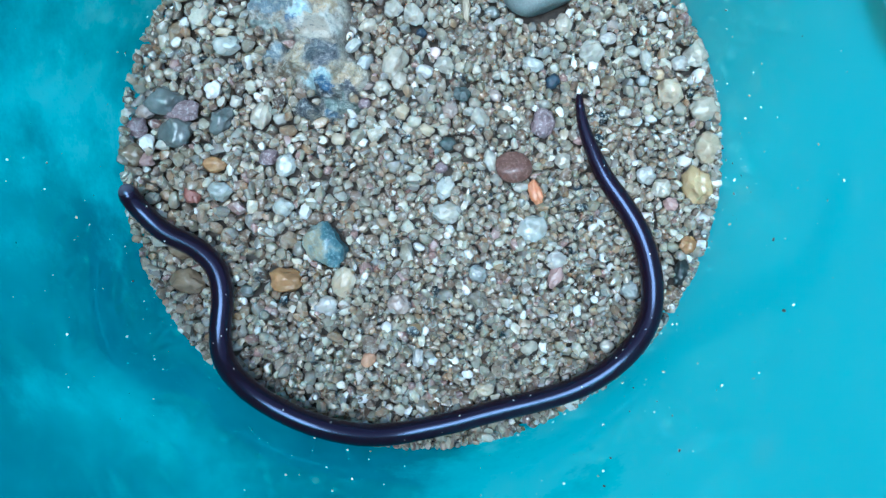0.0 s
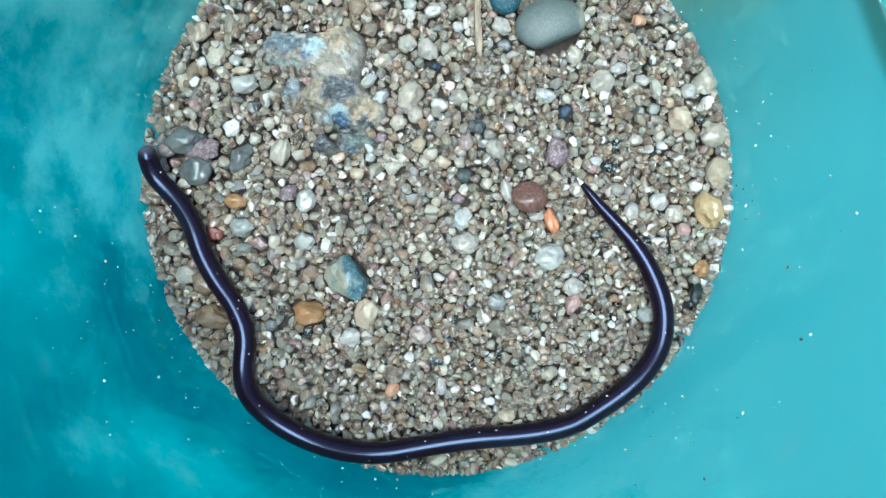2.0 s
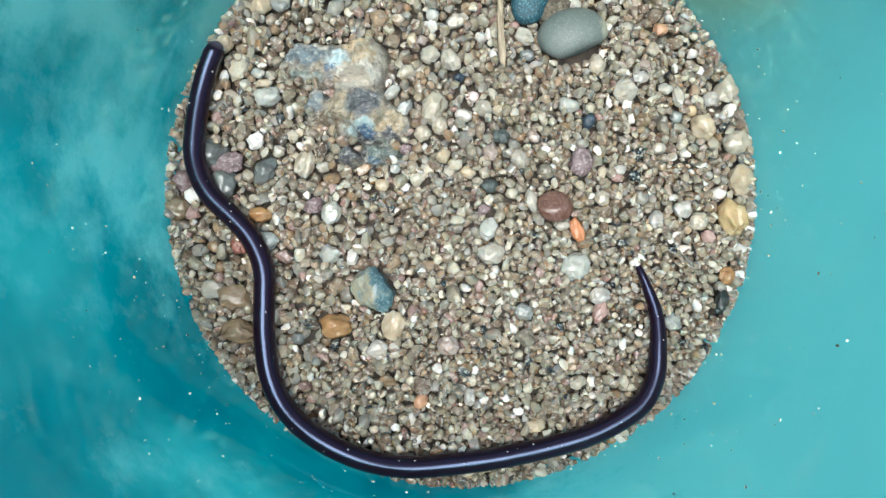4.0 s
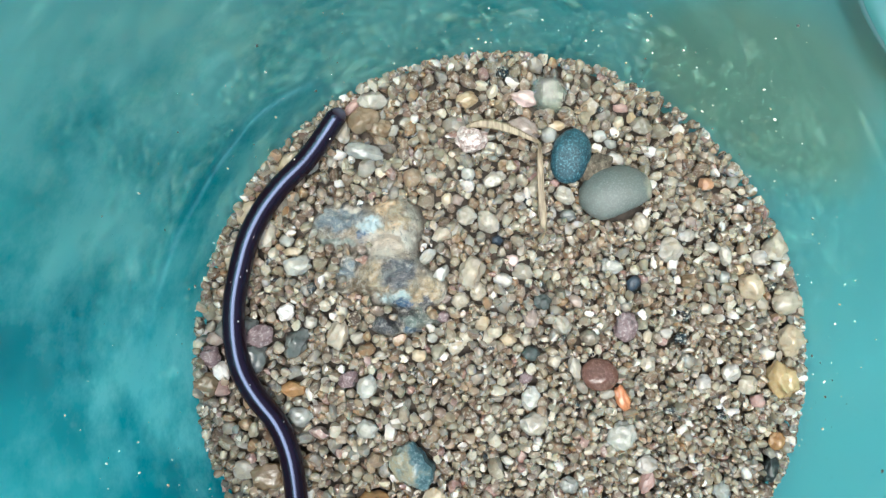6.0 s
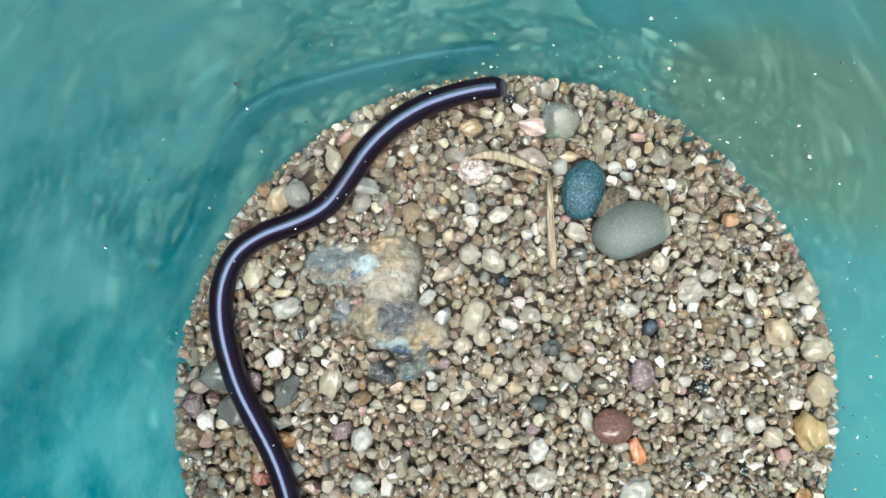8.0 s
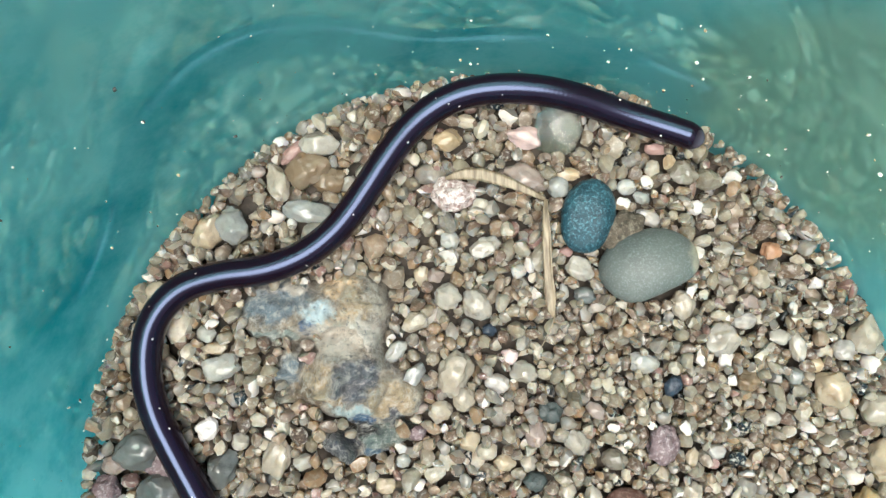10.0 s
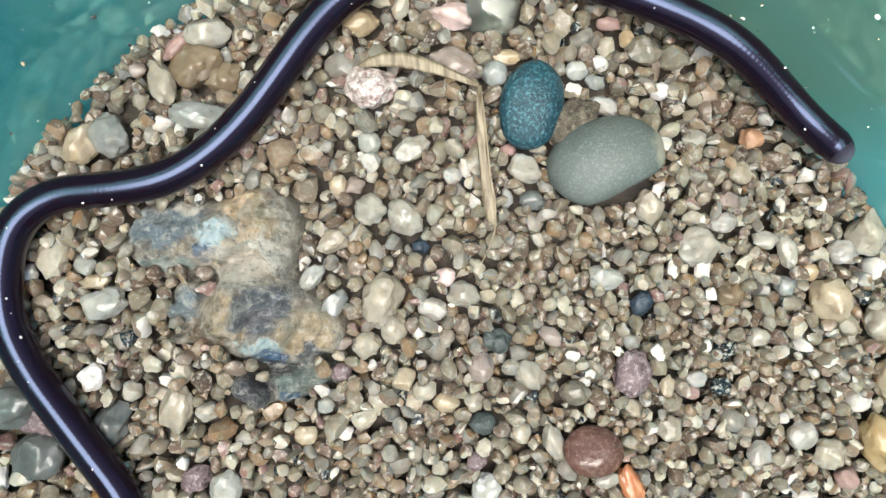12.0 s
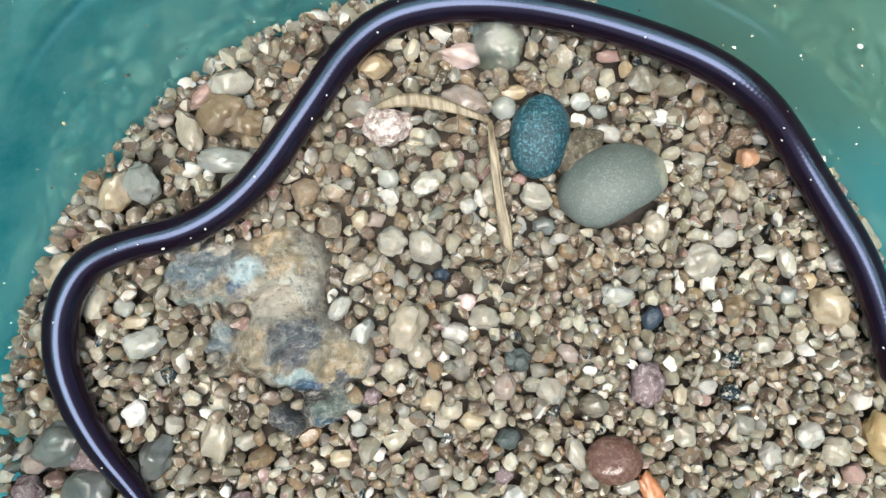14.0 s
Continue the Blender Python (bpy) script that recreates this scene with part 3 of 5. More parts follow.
def snake():
    skin = snake_material("glossy_dark_scales", (0.007, 0.0022, 0.0045), (0.04, 0.012, 0.018))
    snout = snake_material("snout_scales", (0.0075, 0.0025, 0.005), (0.042, 0.014, 0.02), 0.19, (0.1, 0.095, 0.125))
    pale = stone_material("pale_speck", [(0.3, (0.7, 0.68, 0.62)), (0.7, (0.85, 0.84, 0.8))], 3000)
    root = new("blind_snake")
    tagged(root, "thin glossy dark purple-brown blind snake gliding over sand", "snake")
    pieces = []
    # the head: blunt, rounded, a little flattened; x runs backwards from the snout
    bm = bmesh.new()
    head_len, r1 = 2.2, girth(2.2)
    st = []
    for k in range(15):
        u = k / 14
        x = head_len * (1 - math.cos(u * math.pi / 2)) if u < 1 else head_len
        prof = math.sqrt(max(1 - (1 - min(x / 1.9, 1)) ** 2.3, 0)) if x < 1.9 else 1.0
        st.append((x, max(r1 * 0.99 * prof, 0.04), -0.12 * (1 - min(x / 2, 1)), 0.88 + 0.12 * u))
    st.append((head_len + STEP * 0.6, r1 * 0.985, 0, 1.0))
    tube(bm, st, 24)
    pieces.append((part("head", bm, snout, root, "blunt rounded head", edges=60), 0.0, 2.1))
    first = int(1.9 / STEP)
    rng = random.Random(3)
    for k in range(first, COUNT - 6):
        s = k * STEP
        a, b = girth(s), girth(s + STEP)
        bm = bmesh.new()
        tube(bm, [(-0.5 * STEP, a * 0.991, 0, 1), (-0.002, a * 0.994, 0, 1), (0.0, a, 0, 1), (STEP, b, 0, 1), (STEP + 0.002, b * 0.994, 0, 1), (1.5 * STEP, b * 0.991, 0, 1)])
        ob = part("body_segment", bm, skin, root, edges=50)
        pieces.append((ob, s, s + STEP))
        if rng.random() < 0.09:
            sp = grain_shape(rng, 1)
            an = rng.uniform(-0.9, 0.9)
            w = rng.uniform(0.05, 0.11)
            for v in sp.verts:
                v.co = v.co * (w * MM) + Vector((0.5 * STEP * MM, math.sin(an) * a * MM, math.cos(an) * a * MM))
            part("sand_speck", sp, pale, ob, "pale sand speck")
    s = (COUNT - 6) * STEP
    bm = bmesh.new()
    a = girth(s)
    tube(bm, [(-0.3 * STEP, a * 0.98, 0, 1), (0.6, a * 0.95, 0, 1), (1.5, a * 0.8, 0, 1), (2.2, a * 0.52, 0, 1), (2.6, a * 0.2, 0, 1), (3.0, 0.05, 0, 1)], 18)
    tip = part("tail_tip", bm, skin, root, "short pointed tail tip")
    pieces.append((tip, s, s + 2.4))
    bm = bmesh.new()
    tube(bm, [(1.9, a * 0.62, 0, 1), (2.3, a * 0.5, 0, 1), (2.7, a * 0.26, 0, 1), (3.3, 0.04, 0, 1)], 12)
    part("tail_spine", bm, pale, tip, "pale horny spine at the tail's end")
    return pieces


SPINES = []


def spine(t, gone, *points):
    """The snake's line at a time, snout first, and how far it has slid by then, in mm."""
    q = [Vector(p) for p in points]
    q = [q[0] * 2 - q[1], *q, q[-1] * 2 - q[-2]]
    line = []
    for a, b, c, d in zip(q, q[1:], q[2:], q[3:]):
        for i in range(12):
            u = i / 12
            line.append(0.5 * (2 * b + (c - a) * u + (2 * a - 5 * b + 4 * c - d) * u * u + (3 * b - a - 3 * c + d) * u ** 3))
    line.append(q[-2])
    line = np.array([tuple(v) for v in line])
    run = np.r_[0, np.cumsum(np.hypot(*np.diff(line, axis=0).T))]
    run *= LENGTH / run[-1]
    SPINES.append((t, gone, line, run))


def on(line, run, s):
    return np.stack([np.interp(s, run, line[:, 0]), np.interp(s, run, line[:, 1])], -1)


def body_line(t, s):
    """Places of the body s mm behind the snout at t: it slides along its own trail from one line to the next."""
    k = max(i for i in range(len(SPINES) - 1) if SPINES[i][0] <= t or i == 0)
    (t0, g0, la, ra), (t1, g1, lb, rb) = SPINES[k], SPINES[k + 1]
    u, slid = (t - t0) / (t1 - t0), g1 - g0
    trail = s - slid * u
    back = trail + slid
    a, b = on(la, ra, trail.clip(0, LENGTH)), on(lb, rb, back.clip(0, LENGTH))
    ahead, behind = trail < 0, back > LENGTH
    if slid > 0:
        jump = on(la, ra, np.array([0.0])) - on(lb, rb, np.array([slid]))
        a[ahead] = b[ahead] + jump * np.exp(trail[ahead] / 10)[:, None]
        jump = on(lb, rb, np.array([LENGTH])) - on(la, ra, np.array([LENGTH - slid]))
        b[behind] = a[behind] + jump
    return a * (1 - u) + b * u


def motions():
    spine(0, 0, (-39.5, -6.2), (-36.4, -9.0), (-33.3, -11.8), (-29.5, -13.6), (-26.5, -16.4), (-25.6, -20.4), (-25.9, -24.6), (-25.3, -28.7), (-23.2, -32.3), (-19.9, -34.9), (-16.2, -36.9), (-12.2, -38.1), (-8.1, -38.5), (-3.9, -38.0), (0.2, -37.1), (4.3, -36.2), (8.3, -35.1), (12.4, -34.1), (16.5, -33.1), (20.4, -31.9), (24.2, -30.0), (27.4, -27.3), (29.5, -23.8), (30.1, -19.6), (29.7, -15.5), (28.5, -11.5), (26.4, -7.8), (24.1, -4.4), (22.4, -0.5), (21.2, 3.5), (20.9, 7.3))
    spine(0.5, 1.25, (-40.2, -4.8), (-37.7, -8.1), (-34.7, -10.9), (-31.2, -13.2), (-28.1, -15.9), (-26.2, -19.6), (-26.2, -23.7), (-26.1, -27.8), (-24.5, -31.7), (-21.5, -34.4), (-17.8, -36.3), (-13.9, -37.8), (-9.8, -38.2), (-5.7, -37.8), (-1.6, -36.8), (2.4, -35.8), (6.4, -35.0), (10.5, -34.1), (14.6, -33.5), (18.6, -32.7), (22.3, -30.8), (25.8, -28.6), (29.0, -25.9), (30.3, -22.0), (30.2, -17.9), (29.3, -13.8), (27.7, -10.0), (25.5, -6.6), (23.4, -3.0), (21.7, 0.8), (20.3, 4.4))
    spine(1, 4.5, (-37.7, 0.9), (-36.7, -3.1), (-35.1, -7.0), (-32.5, -10.3), (-29.4, -13.0), (-27.4, -16.7), (-26.7, -20.8), (-26.7, -25.0), (-25.9, -29.1), (-23.8, -32.7), (-20.5, -35.2), (-16.7, -37.0), (-12.6, -37.9), (-8.4, -38.0), (-4.3, -37.3), (-0.2, -36.5), (3.9, -35.7), (8.0, -34.8), (12.1, -33.9), (16.2, -33.0), (20.2, -31.8), (23.8, -29.7), (27.1, -27.1), (29.5, -23.7), (30.4, -19.7), (29.9, -15.5), (28.5, -11.6), (26.2, -8.1), (24.0, -4.5), (21.9, -0.9), (20.1, 2.6))
    spine(1.5, 5.5, (-40.7, -0.1), (-36.6, -0.9), (-33.5, -3.5), (-31.8, -7.3), (-29.9, -11.0), (-28.1, -14.7), (-27.1, -18.8), (-26.5, -22.9), (-26.0, -27.0), (-24.2, -30.7), (-21.2, -33.6), (-17.5, -35.6), (-13.6, -36.8), (-9.5, -37.1), (-5.3, -36.7), (-1.2, -35.9), (2.9, -35.3), (7.0, -34.8), (11.1, -34.3), (15.2, -33.7), (19.2, -32.5), (22.8, -30.4), (26.1, -27.9), (29.0, -25.0), (30.4, -21.1), (30.4, -17.0), (29.4, -12.9), (27.4, -9.3), (24.8, -6.0), (22.3, -2.7), (19.8, 0.2))
    spine(2, 7.75, (-39.8, 4.6), (-37.9, 0.9), (-35.1, -2.1), (-32.9, -5.6), (-31.6, -9.6), (-29.7, -13.3), (-27.4, -16.7), (-26.0, -20.6), (-26.3, -24.8), (-25.7, -28.9), (-23.2, -32.1), (-19.7, -34.4), (-15.8, -35.9), (-11.7, -36.5), (-7.6, -36.4), (-3.5, -35.8), (0.7, -35.2), (4.8, -34.8), (9.0, -34.6), (13.1, -34.2), (17.1, -33.3), (20.8, -31.3), (24.3, -29.0), (27.3, -26.2), (29.1, -22.5), (29.4, -18.3), (28.4, -14.3), (26.6, -10.6), (24.1, -7.3), (21.4, -4.1), (19.1, -1.0))
    spine(4.5, 26.25, (-30.5, 24.1), (-32.3, 20.4), (-33.7, 16.5), (-34.5, 12.4), (-34.8, 8.3), (-34.6, 4.1), (-33.1, 0.3), (-30.2, -2.6), (-27.4, -5.6), (-26.0, -9.5), (-26.6, -13.6), (-27.3, -17.7), (-27.0, -21.8), (-25.8, -25.7), (-23.7, -29.3), (-20.9, -32.3), (-17.4, -34.6), (-13.6, -36.1), (-9.5, -36.8), (-5.4, -36.8), (-1.2, -36.6), (2.9, -36.2), (7.0, -35.5), (11.0, -34.6), (15.0, -33.5), (18.9, -31.9), (22.3, -29.7), (23.9, -26.0), (24.1, -21.8), (24.0, -17.7), (22.9, -14.0))
    spine(5, 27.75, (-27.9, 24.5), (-31.4, 22.4), (-33.0, 18.7), (-34.0, 14.7), (-34.5, 10.6), (-34.7, 6.5), (-34.0, 2.5), (-32.1, -1.1), (-29.2, -4.1), (-27.3, -7.7), (-26.9, -11.7), (-27.5, -15.8), (-27.2, -19.9), (-26.1, -23.8), (-24.2, -27.5), (-21.6, -30.7), (-18.4, -33.2), (-14.7, -35.0), (-10.7, -36.1), (-6.6, -36.5), (-2.5, -36.3), (1.5, -35.6), (5.5, -34.7), (9.5, -33.7), (13.4, -32.5), (17.3, -31.1), (21.1, -29.5), (23.5, -26.3), (23.7, -22.2), (23.8, -18.1), (23.5, -14.4))
    spine(5.5, 32, (-26.0, 29.0), (-28.4, 25.6), (-30.6, 22.1), (-32.5, 18.4), (-33.9, 14.5), (-34.8, 10.4), (-35.2, 6.3), (-34.9, 2.1), (-33.0, -1.5), (-30.3, -4.7), (-28.2, -8.2), (-27.3, -12.3), (-27.6, -16.4), (-27.3, -20.6), (-26.0, -24.5), (-24.0, -28.1), (-21.2, -31.2), (-17.8, -33.6), (-14.0, -35.3), (-10.0, -36.2), (-5.8, -36.5), (-1.7, -36.1), (2.4, -35.4), (6.4, -34.5), (10.5, -33.4), (14.4, -32.1), (18.3, -30.7), (22.0, -28.8), (23.7, -25.1), (23.7, -20.9), (23.8, -17.1))
    spine(6, 38.25, (-19.3, 33.4), (-21.6, 29.9), (-24.1, 26.7), (-27.2, 23.9), (-29.9, 20.7), (-31.9, 17.1), (-33.2, 13.1), (-34.1, 9.1), (-34.3, 4.9), (-33.7, 0.8), (-31.9, -2.9), (-29.5, -6.3), (-28.1, -10.2), (-27.6, -14.3), (-27.4, -18.5), (-26.7, -22.6), (-25.0, -26.4), (-22.6, -29.7), (-19.5, -32.5), (-15.9, -34.5), (-12.0, -35.8), (-7.9, -36.4), (-3.7, -36.4), (0.4, -35.8), (4.5, -34.9), (8.5, -34.0), (12.5, -32.8), (16.4, -31.4), (20.3, -29.9), (23.2, -27.1), (23.7, -23.2))
    spine(6.5, 44, (-14.1, 36.0), (-17.4, 33.6), (-19.9, 30.2), (-22.2, 26.8), (-25.4, 24.2), (-29.0, 22.1), (-31.8, 19.1), (-33.2, 15.2), (-33.7, 11.1), (-33.7, 6.9), (-33.1, 2.8), (-31.6, -1.1), (-29.9, -4.9), (-28.3, -8.7), (-27.5, -12.8), (-27.3, -17.0), (-27.0, -21.1), (-25.6, -25.0), (-23.4, -28.6), (-20.6, -31.6), (-17.1, -33.9), (-13.3, -35.4), (-9.2, -36.2), (-5.1, -36.4), (-0.9, -36.0), (3.1, -35.2), (7.2, -34.3), (11.2, -33.2), (15.1, -31.9), (19.1, -30.4), (22.4, -28.5))
    spine(7, 49.5, (-10.0, 37.6), (-13.8, 36.0), (-17.3, 33.7), (-19.6, 30.3), (-21.6, 26.6), (-25.0, 24.3), (-28.8, 22.7), (-32.1, 20.2), (-33.7, 16.4), (-34.1, 12.3), (-33.9, 8.2), (-33.2, 4.1), (-31.7, 0.2), (-29.8, -3.5), (-28.3, -7.4), (-27.4, -11.4), (-27.1, -15.6), (-26.9, -19.7), (-25.9, -23.7), (-24.0, -27.4), (-21.4, -30.6), (-18.1, -33.2), (-14.4, -35.0), (-10.3, -36.0), (-6.2, -36.4), (-2.0, -36.1), (2.0, -35.4), (6.1, -34.5), (10.1, -33.5), (14.1, -32.2), (17.7, -30.9))
    spine(9.5, 74.5, (16.7, 34.8), (12.6, 35.7), (8.6, 36.8), (4.6, 37.9), (0.5, 38.0), (-3.5, 36.8), (-7.1, 34.8), (-10.2, 32.0), (-12.7, 28.7), (-15.4, 25.6), (-19.0, 23.4), (-23.0, 22.5), (-27.1, 21.8), (-30.8, 20.0), (-32.7, 16.4), (-32.8, 12.3), (-31.6, 8.3), (-29.9, 4.5), (-27.9, 0.8), (-26.5, -3.1), (-25.6, -7.1), (-25.2, -11.3), (-25.3, -15.4), (-25.4, -19.6), (-24.4, -23.6), (-22.6, -27.4), (-20.1, -30.6), (-16.8, -33.2), (-13.0, -34.9), (-9.0, -35.9), (-5.1, -36.2))
    spine(10, 80.5, (21.6, 32.7), (17.6, 33.9), (13.7, 35.3), (9.9, 37.0), (5.9, 38.3), (1.8, 38.7), (-2.2, 37.8), (-5.8, 35.6), (-8.6, 32.6), (-11.1, 29.3), (-13.8, 26.1), (-17.2, 23.7), (-21.1, 22.5), (-25.3, 22.2), (-29.2, 21.1), (-31.9, 18.1), (-32.7, 14.0), (-32.2, 9.9), (-30.7, 6.0), (-29.0, 2.2), (-27.4, -1.6), (-26.2, -5.6), (-25.6, -9.7), (-25.4, -13.8), (-25.6, -18.0), (-25.1, -22.1), (-23.6, -26.0), (-21.3, -29.4), (-18.2, -32.3), (-14.7, -34.3), (-11.0, -35.6))
    spine(10.5, 85.75, (26.2, 30.2), (22.3, 31.7), (18.3, 33.0), (14.6, 34.7), (10.8, 36.5), (6.9, 37.9), (2.8, 38.4), (-1.4, 38.3), (-5.1, 36.5), (-8.0, 33.5), (-10.5, 30.2), (-13.4, 27.2), (-16.6, 24.6), (-20.4, 22.9), (-24.5, 22.3), (-28.6, 21.6), (-31.7, 19.0), (-32.6, 15.0), (-32.3, 10.9), (-31.0, 6.9), (-29.3, 3.1), (-27.8, -0.7), (-26.4, -4.7), (-25.7, -8.8), (-25.4, -12.9), (-25.6, -17.1), (-25.3, -21.2), (-24.0, -25.1), (-21.9, -28.7), (-19.0, -31.7), (-15.8, -33.8))
    spine(11, 89.5, (29.2, 27.1), (25.6, 29.1), (21.8, 30.9), (18.1, 32.7), (14.4, 34.7), (10.7, 36.4), (6.7, 37.5), (2.5, 38.0), (-1.6, 37.7), (-5.3, 35.8), (-8.1, 32.7), (-10.7, 29.5), (-13.6, 26.5), (-16.9, 24.1), (-20.9, 22.7), (-25.0, 22.2), (-29.1, 21.5), (-32.1, 18.8), (-33.0, 14.8), (-32.6, 10.6), (-31.1, 6.7), (-29.6, 2.9), (-28.0, -1.0), (-26.7, -4.9), (-25.9, -9.0), (-25.6, -13.1), (-25.7, -17.3), (-25.4, -21.4), (-24.0, -25.3), (-21.9, -28.9), (-19.2, -31.7))
    spine(11.5, 95, (33.0, 23.1), (29.7, 25.6), (26.6, 28.4), (23.4, 31.0), (19.8, 33.1), (16.0, 34.8), (12.0, 36.2), (8.0, 37.3), (3.9, 38.0), (-0.2, 38.0), (-4.1, 36.6), (-7.3, 34.0), (-10.0, 30.9), (-12.8, 27.7), (-15.9, 25.0), (-19.7, 23.3), (-23.8, 22.9), (-27.9, 22.5), (-31.4, 20.4), (-32.9, 16.6), (-33.1, 12.4), (-32.1, 8.4), (-30.2, 4.7), (-27.9, 1.3), (-26.2, -2.5), (-25.3, -6.5), (-24.9, -10.7), (-25.0, -14.8), (-25.2, -19.0), (-24.4, -23.0), (-22.9, -26.6))
    spine(12, 99.25, (35.1, 19.1), (32.1, 21.9), (29.7, 25.3), (27.3, 28.7), (24.0, 31.1), (20.2, 33.0), (16.4, 34.6), (12.5, 36.0), (8.5, 37.0), (4.3, 37.5), (0.2, 37.2), (-3.7, 35.7), (-6.9, 33.1), (-9.7, 30.1), (-12.6, 27.1), (-15.9, 24.5), (-19.6, 22.8), (-23.8, 22.4), (-27.9, 22.4), (-31.5, 20.6), (-33.0, 16.7), (-33.1, 12.6), (-31.8, 8.7), (-29.8, 5.0), (-27.7, 1.4), (-25.7, -2.2), (-24.7, -6.2), (-24.4, -10.4), (-24.5, -14.5), (-24.8, -18.7), (-24.3, -22.4))
    spine(12.5, 101.75, (36.1, 19.6), (32.0, 20.3), (28.8, 22.8), (27.6, 26.7), (25.3, 30.1), (21.8, 32.4), (18.1, 34.3), (14.3, 36.0), (10.4, 37.2), (6.3, 37.9), (2.1, 38.2), (-1.9, 37.4), (-5.4, 35.1), (-8.2, 32.1), (-11.0, 29.0), (-13.8, 25.9), (-17.0, 23.2), (-20.9, 22.0), (-25.0, 22.1), (-29.2, 22.3), (-32.8, 20.6), (-34.4, 16.8), (-34.1, 12.7), (-32.4, 8.9), (-30.4, 5.3), (-28.4, 1.7), (-26.3, -1.9), (-25.1, -5.9), (-24.7, -10.0), (-24.7, -14.2), (-24.9, -17.8))
    spine(13, 105.75, (35.3, 12.5), (32.8, 15.8), (31.1, 19.6), (30.1, 23.6), (28.6, 27.5), (25.6, 30.3), (21.9, 32.2), (18.2, 34.1), (14.3, 35.6), (10.3, 36.8), (6.3, 37.7), (2.1, 37.9), (-1.9, 37.1), (-5.4, 34.9), (-8.3, 31.9), (-11.0, 28.8), (-14.0, 25.8), (-17.3, 23.4), (-21.3, 22.2), (-25.4, 22.2), (-29.5, 21.9), (-32.6, 19.3), (-33.6, 15.3), (-33.0, 11.2), (-31.2, 7.5), (-29.0, 3.9), (-27.0, 0.3), (-25.2, -3.4), (-24.5, -7.5), (-24.3, -11.7), (-24.6, -15.5))
    spine(13.5, 111.5, (39.6, 7.0), (36.8, 10.1), (34.4, 13.5), (32.3, 17.0), (31.1, 21.0), (30.0, 25.0), (27.3, 28.1), (23.8, 30.5), (20.1, 32.4), (16.3, 33.9), (12.3, 35.2), (8.3, 36.2), (4.2, 36.8), (0.0, 36.5), (-3.8, 35.1), (-7.0, 32.4), (-9.9, 29.4), (-12.8, 26.5), (-16.1, 24.0), (-20.0, 22.5), (-24.1, 22.4), (-28.3, 22.2), (-31.8, 20.2), (-33.5, 16.5), (-33.7, 12.3), (-32.6, 8.3), (-30.8, 4.6), (-28.6, 1.0), (-26.7, -2.6), (-25.5, -6.6), (-25.0, -10.4))
    spine(14, 118.25, (37.6, -0.6), (37.0, 3.5), (36.4, 7.6), (35.4, 11.6), (33.8, 15.5), (32.2, 19.3), (30.7, 23.2), (28.8, 26.8), (25.8, 29.7), (22.2, 31.8), (18.4, 33.6), (14.6, 35.2), (10.7, 36.5), (6.6, 37.4), (2.5, 37.8), (-1.6, 37.1), (-5.1, 34.9), (-8.0, 31.9), (-10.9, 28.9), (-13.8, 26.0), (-17.2, 23.6), (-21.1, 22.2), (-25.3, 21.8), (-29.2, 20.6), (-31.7, 17.3), (-32.5, 13.3), (-32.0, 9.2), (-30.6, 5.2), (-28.7, 1.6), (-26.9, -2.2), (-25.5, -5.8))
    pieces = snake()
    times = [i * 0.25 for i in range(57)]
    s = np.linspace(0, LENGTH, 500)
    rows = {ob: [] for ob, *_ in pieces}
    for t in times:
        line = body_line(t, s)
        run = np.r_[0, np.cumsum(np.hypot(*np.diff(line, axis=0).T))]
        run *= LENGTH / run[-1]
        place = []
        for x, y in line:
            # against the wall the body rides up a little
            q = math.hypot(x, y)
            over = 0.7 * math.log1p(math.exp((q - 38.4) / 0.7))
            place.append((x * (q - over) / q, y * (q - over) / q, over * 1.6 + 0.6 * sand_height(x, y)))
        place = np.array(place)
        for _ in range(160):
            place[1:-1, 2] = (place[:-2, 2] + 2 * place[1:-1, 2] + place[2:, 2]) / 4
        for _ in range(24):
            place[1:-1] = (place[:-2] + 2 * place[1:-1] + place[2:]) / 4
        for ob, a, b in pieces:
            p, q = (Vector([float(np.interp(w, run, place[:, i])) for i in range(3)]) for w in (a, b))
            p.z += girth(a) + 0.35
            q.z += girth(b) + 0.35
            x = (q - p).normalized()
            y = Vector((0, 0, 1)).cross(x).normalized()
            turn = Matrix((x, y, x.cross(y))).transposed().to_4x4()
            rows[ob].append((t, Matrix.Translation(p * MM) @ turn))
    for ob, w in rows.items():
        walk(ob, w)


ground()
bowl()
ROCK = (-14.6, 10.9)
BEND = (6.0, 27.5)
rock()
straw()


def tint(name, colour, scale=500, rough=0.3, glow=0.3, dark=0.75, relief=0.25, speck=None):
    """A stone's material, clouded round one colour."""
    colour = (colour[0] * 0.65, colour[1] * 0.62, colour[2] * 0.63)
    low = tuple(c * dark for c in colour)
    high = tuple(min(c * 1.3 + 0.03, 0.9) for c in colour)
    return stone_material(name, [(0.3, low), (0.52, colour), (0.75, high)], scale, rough, speck, relief, glow)


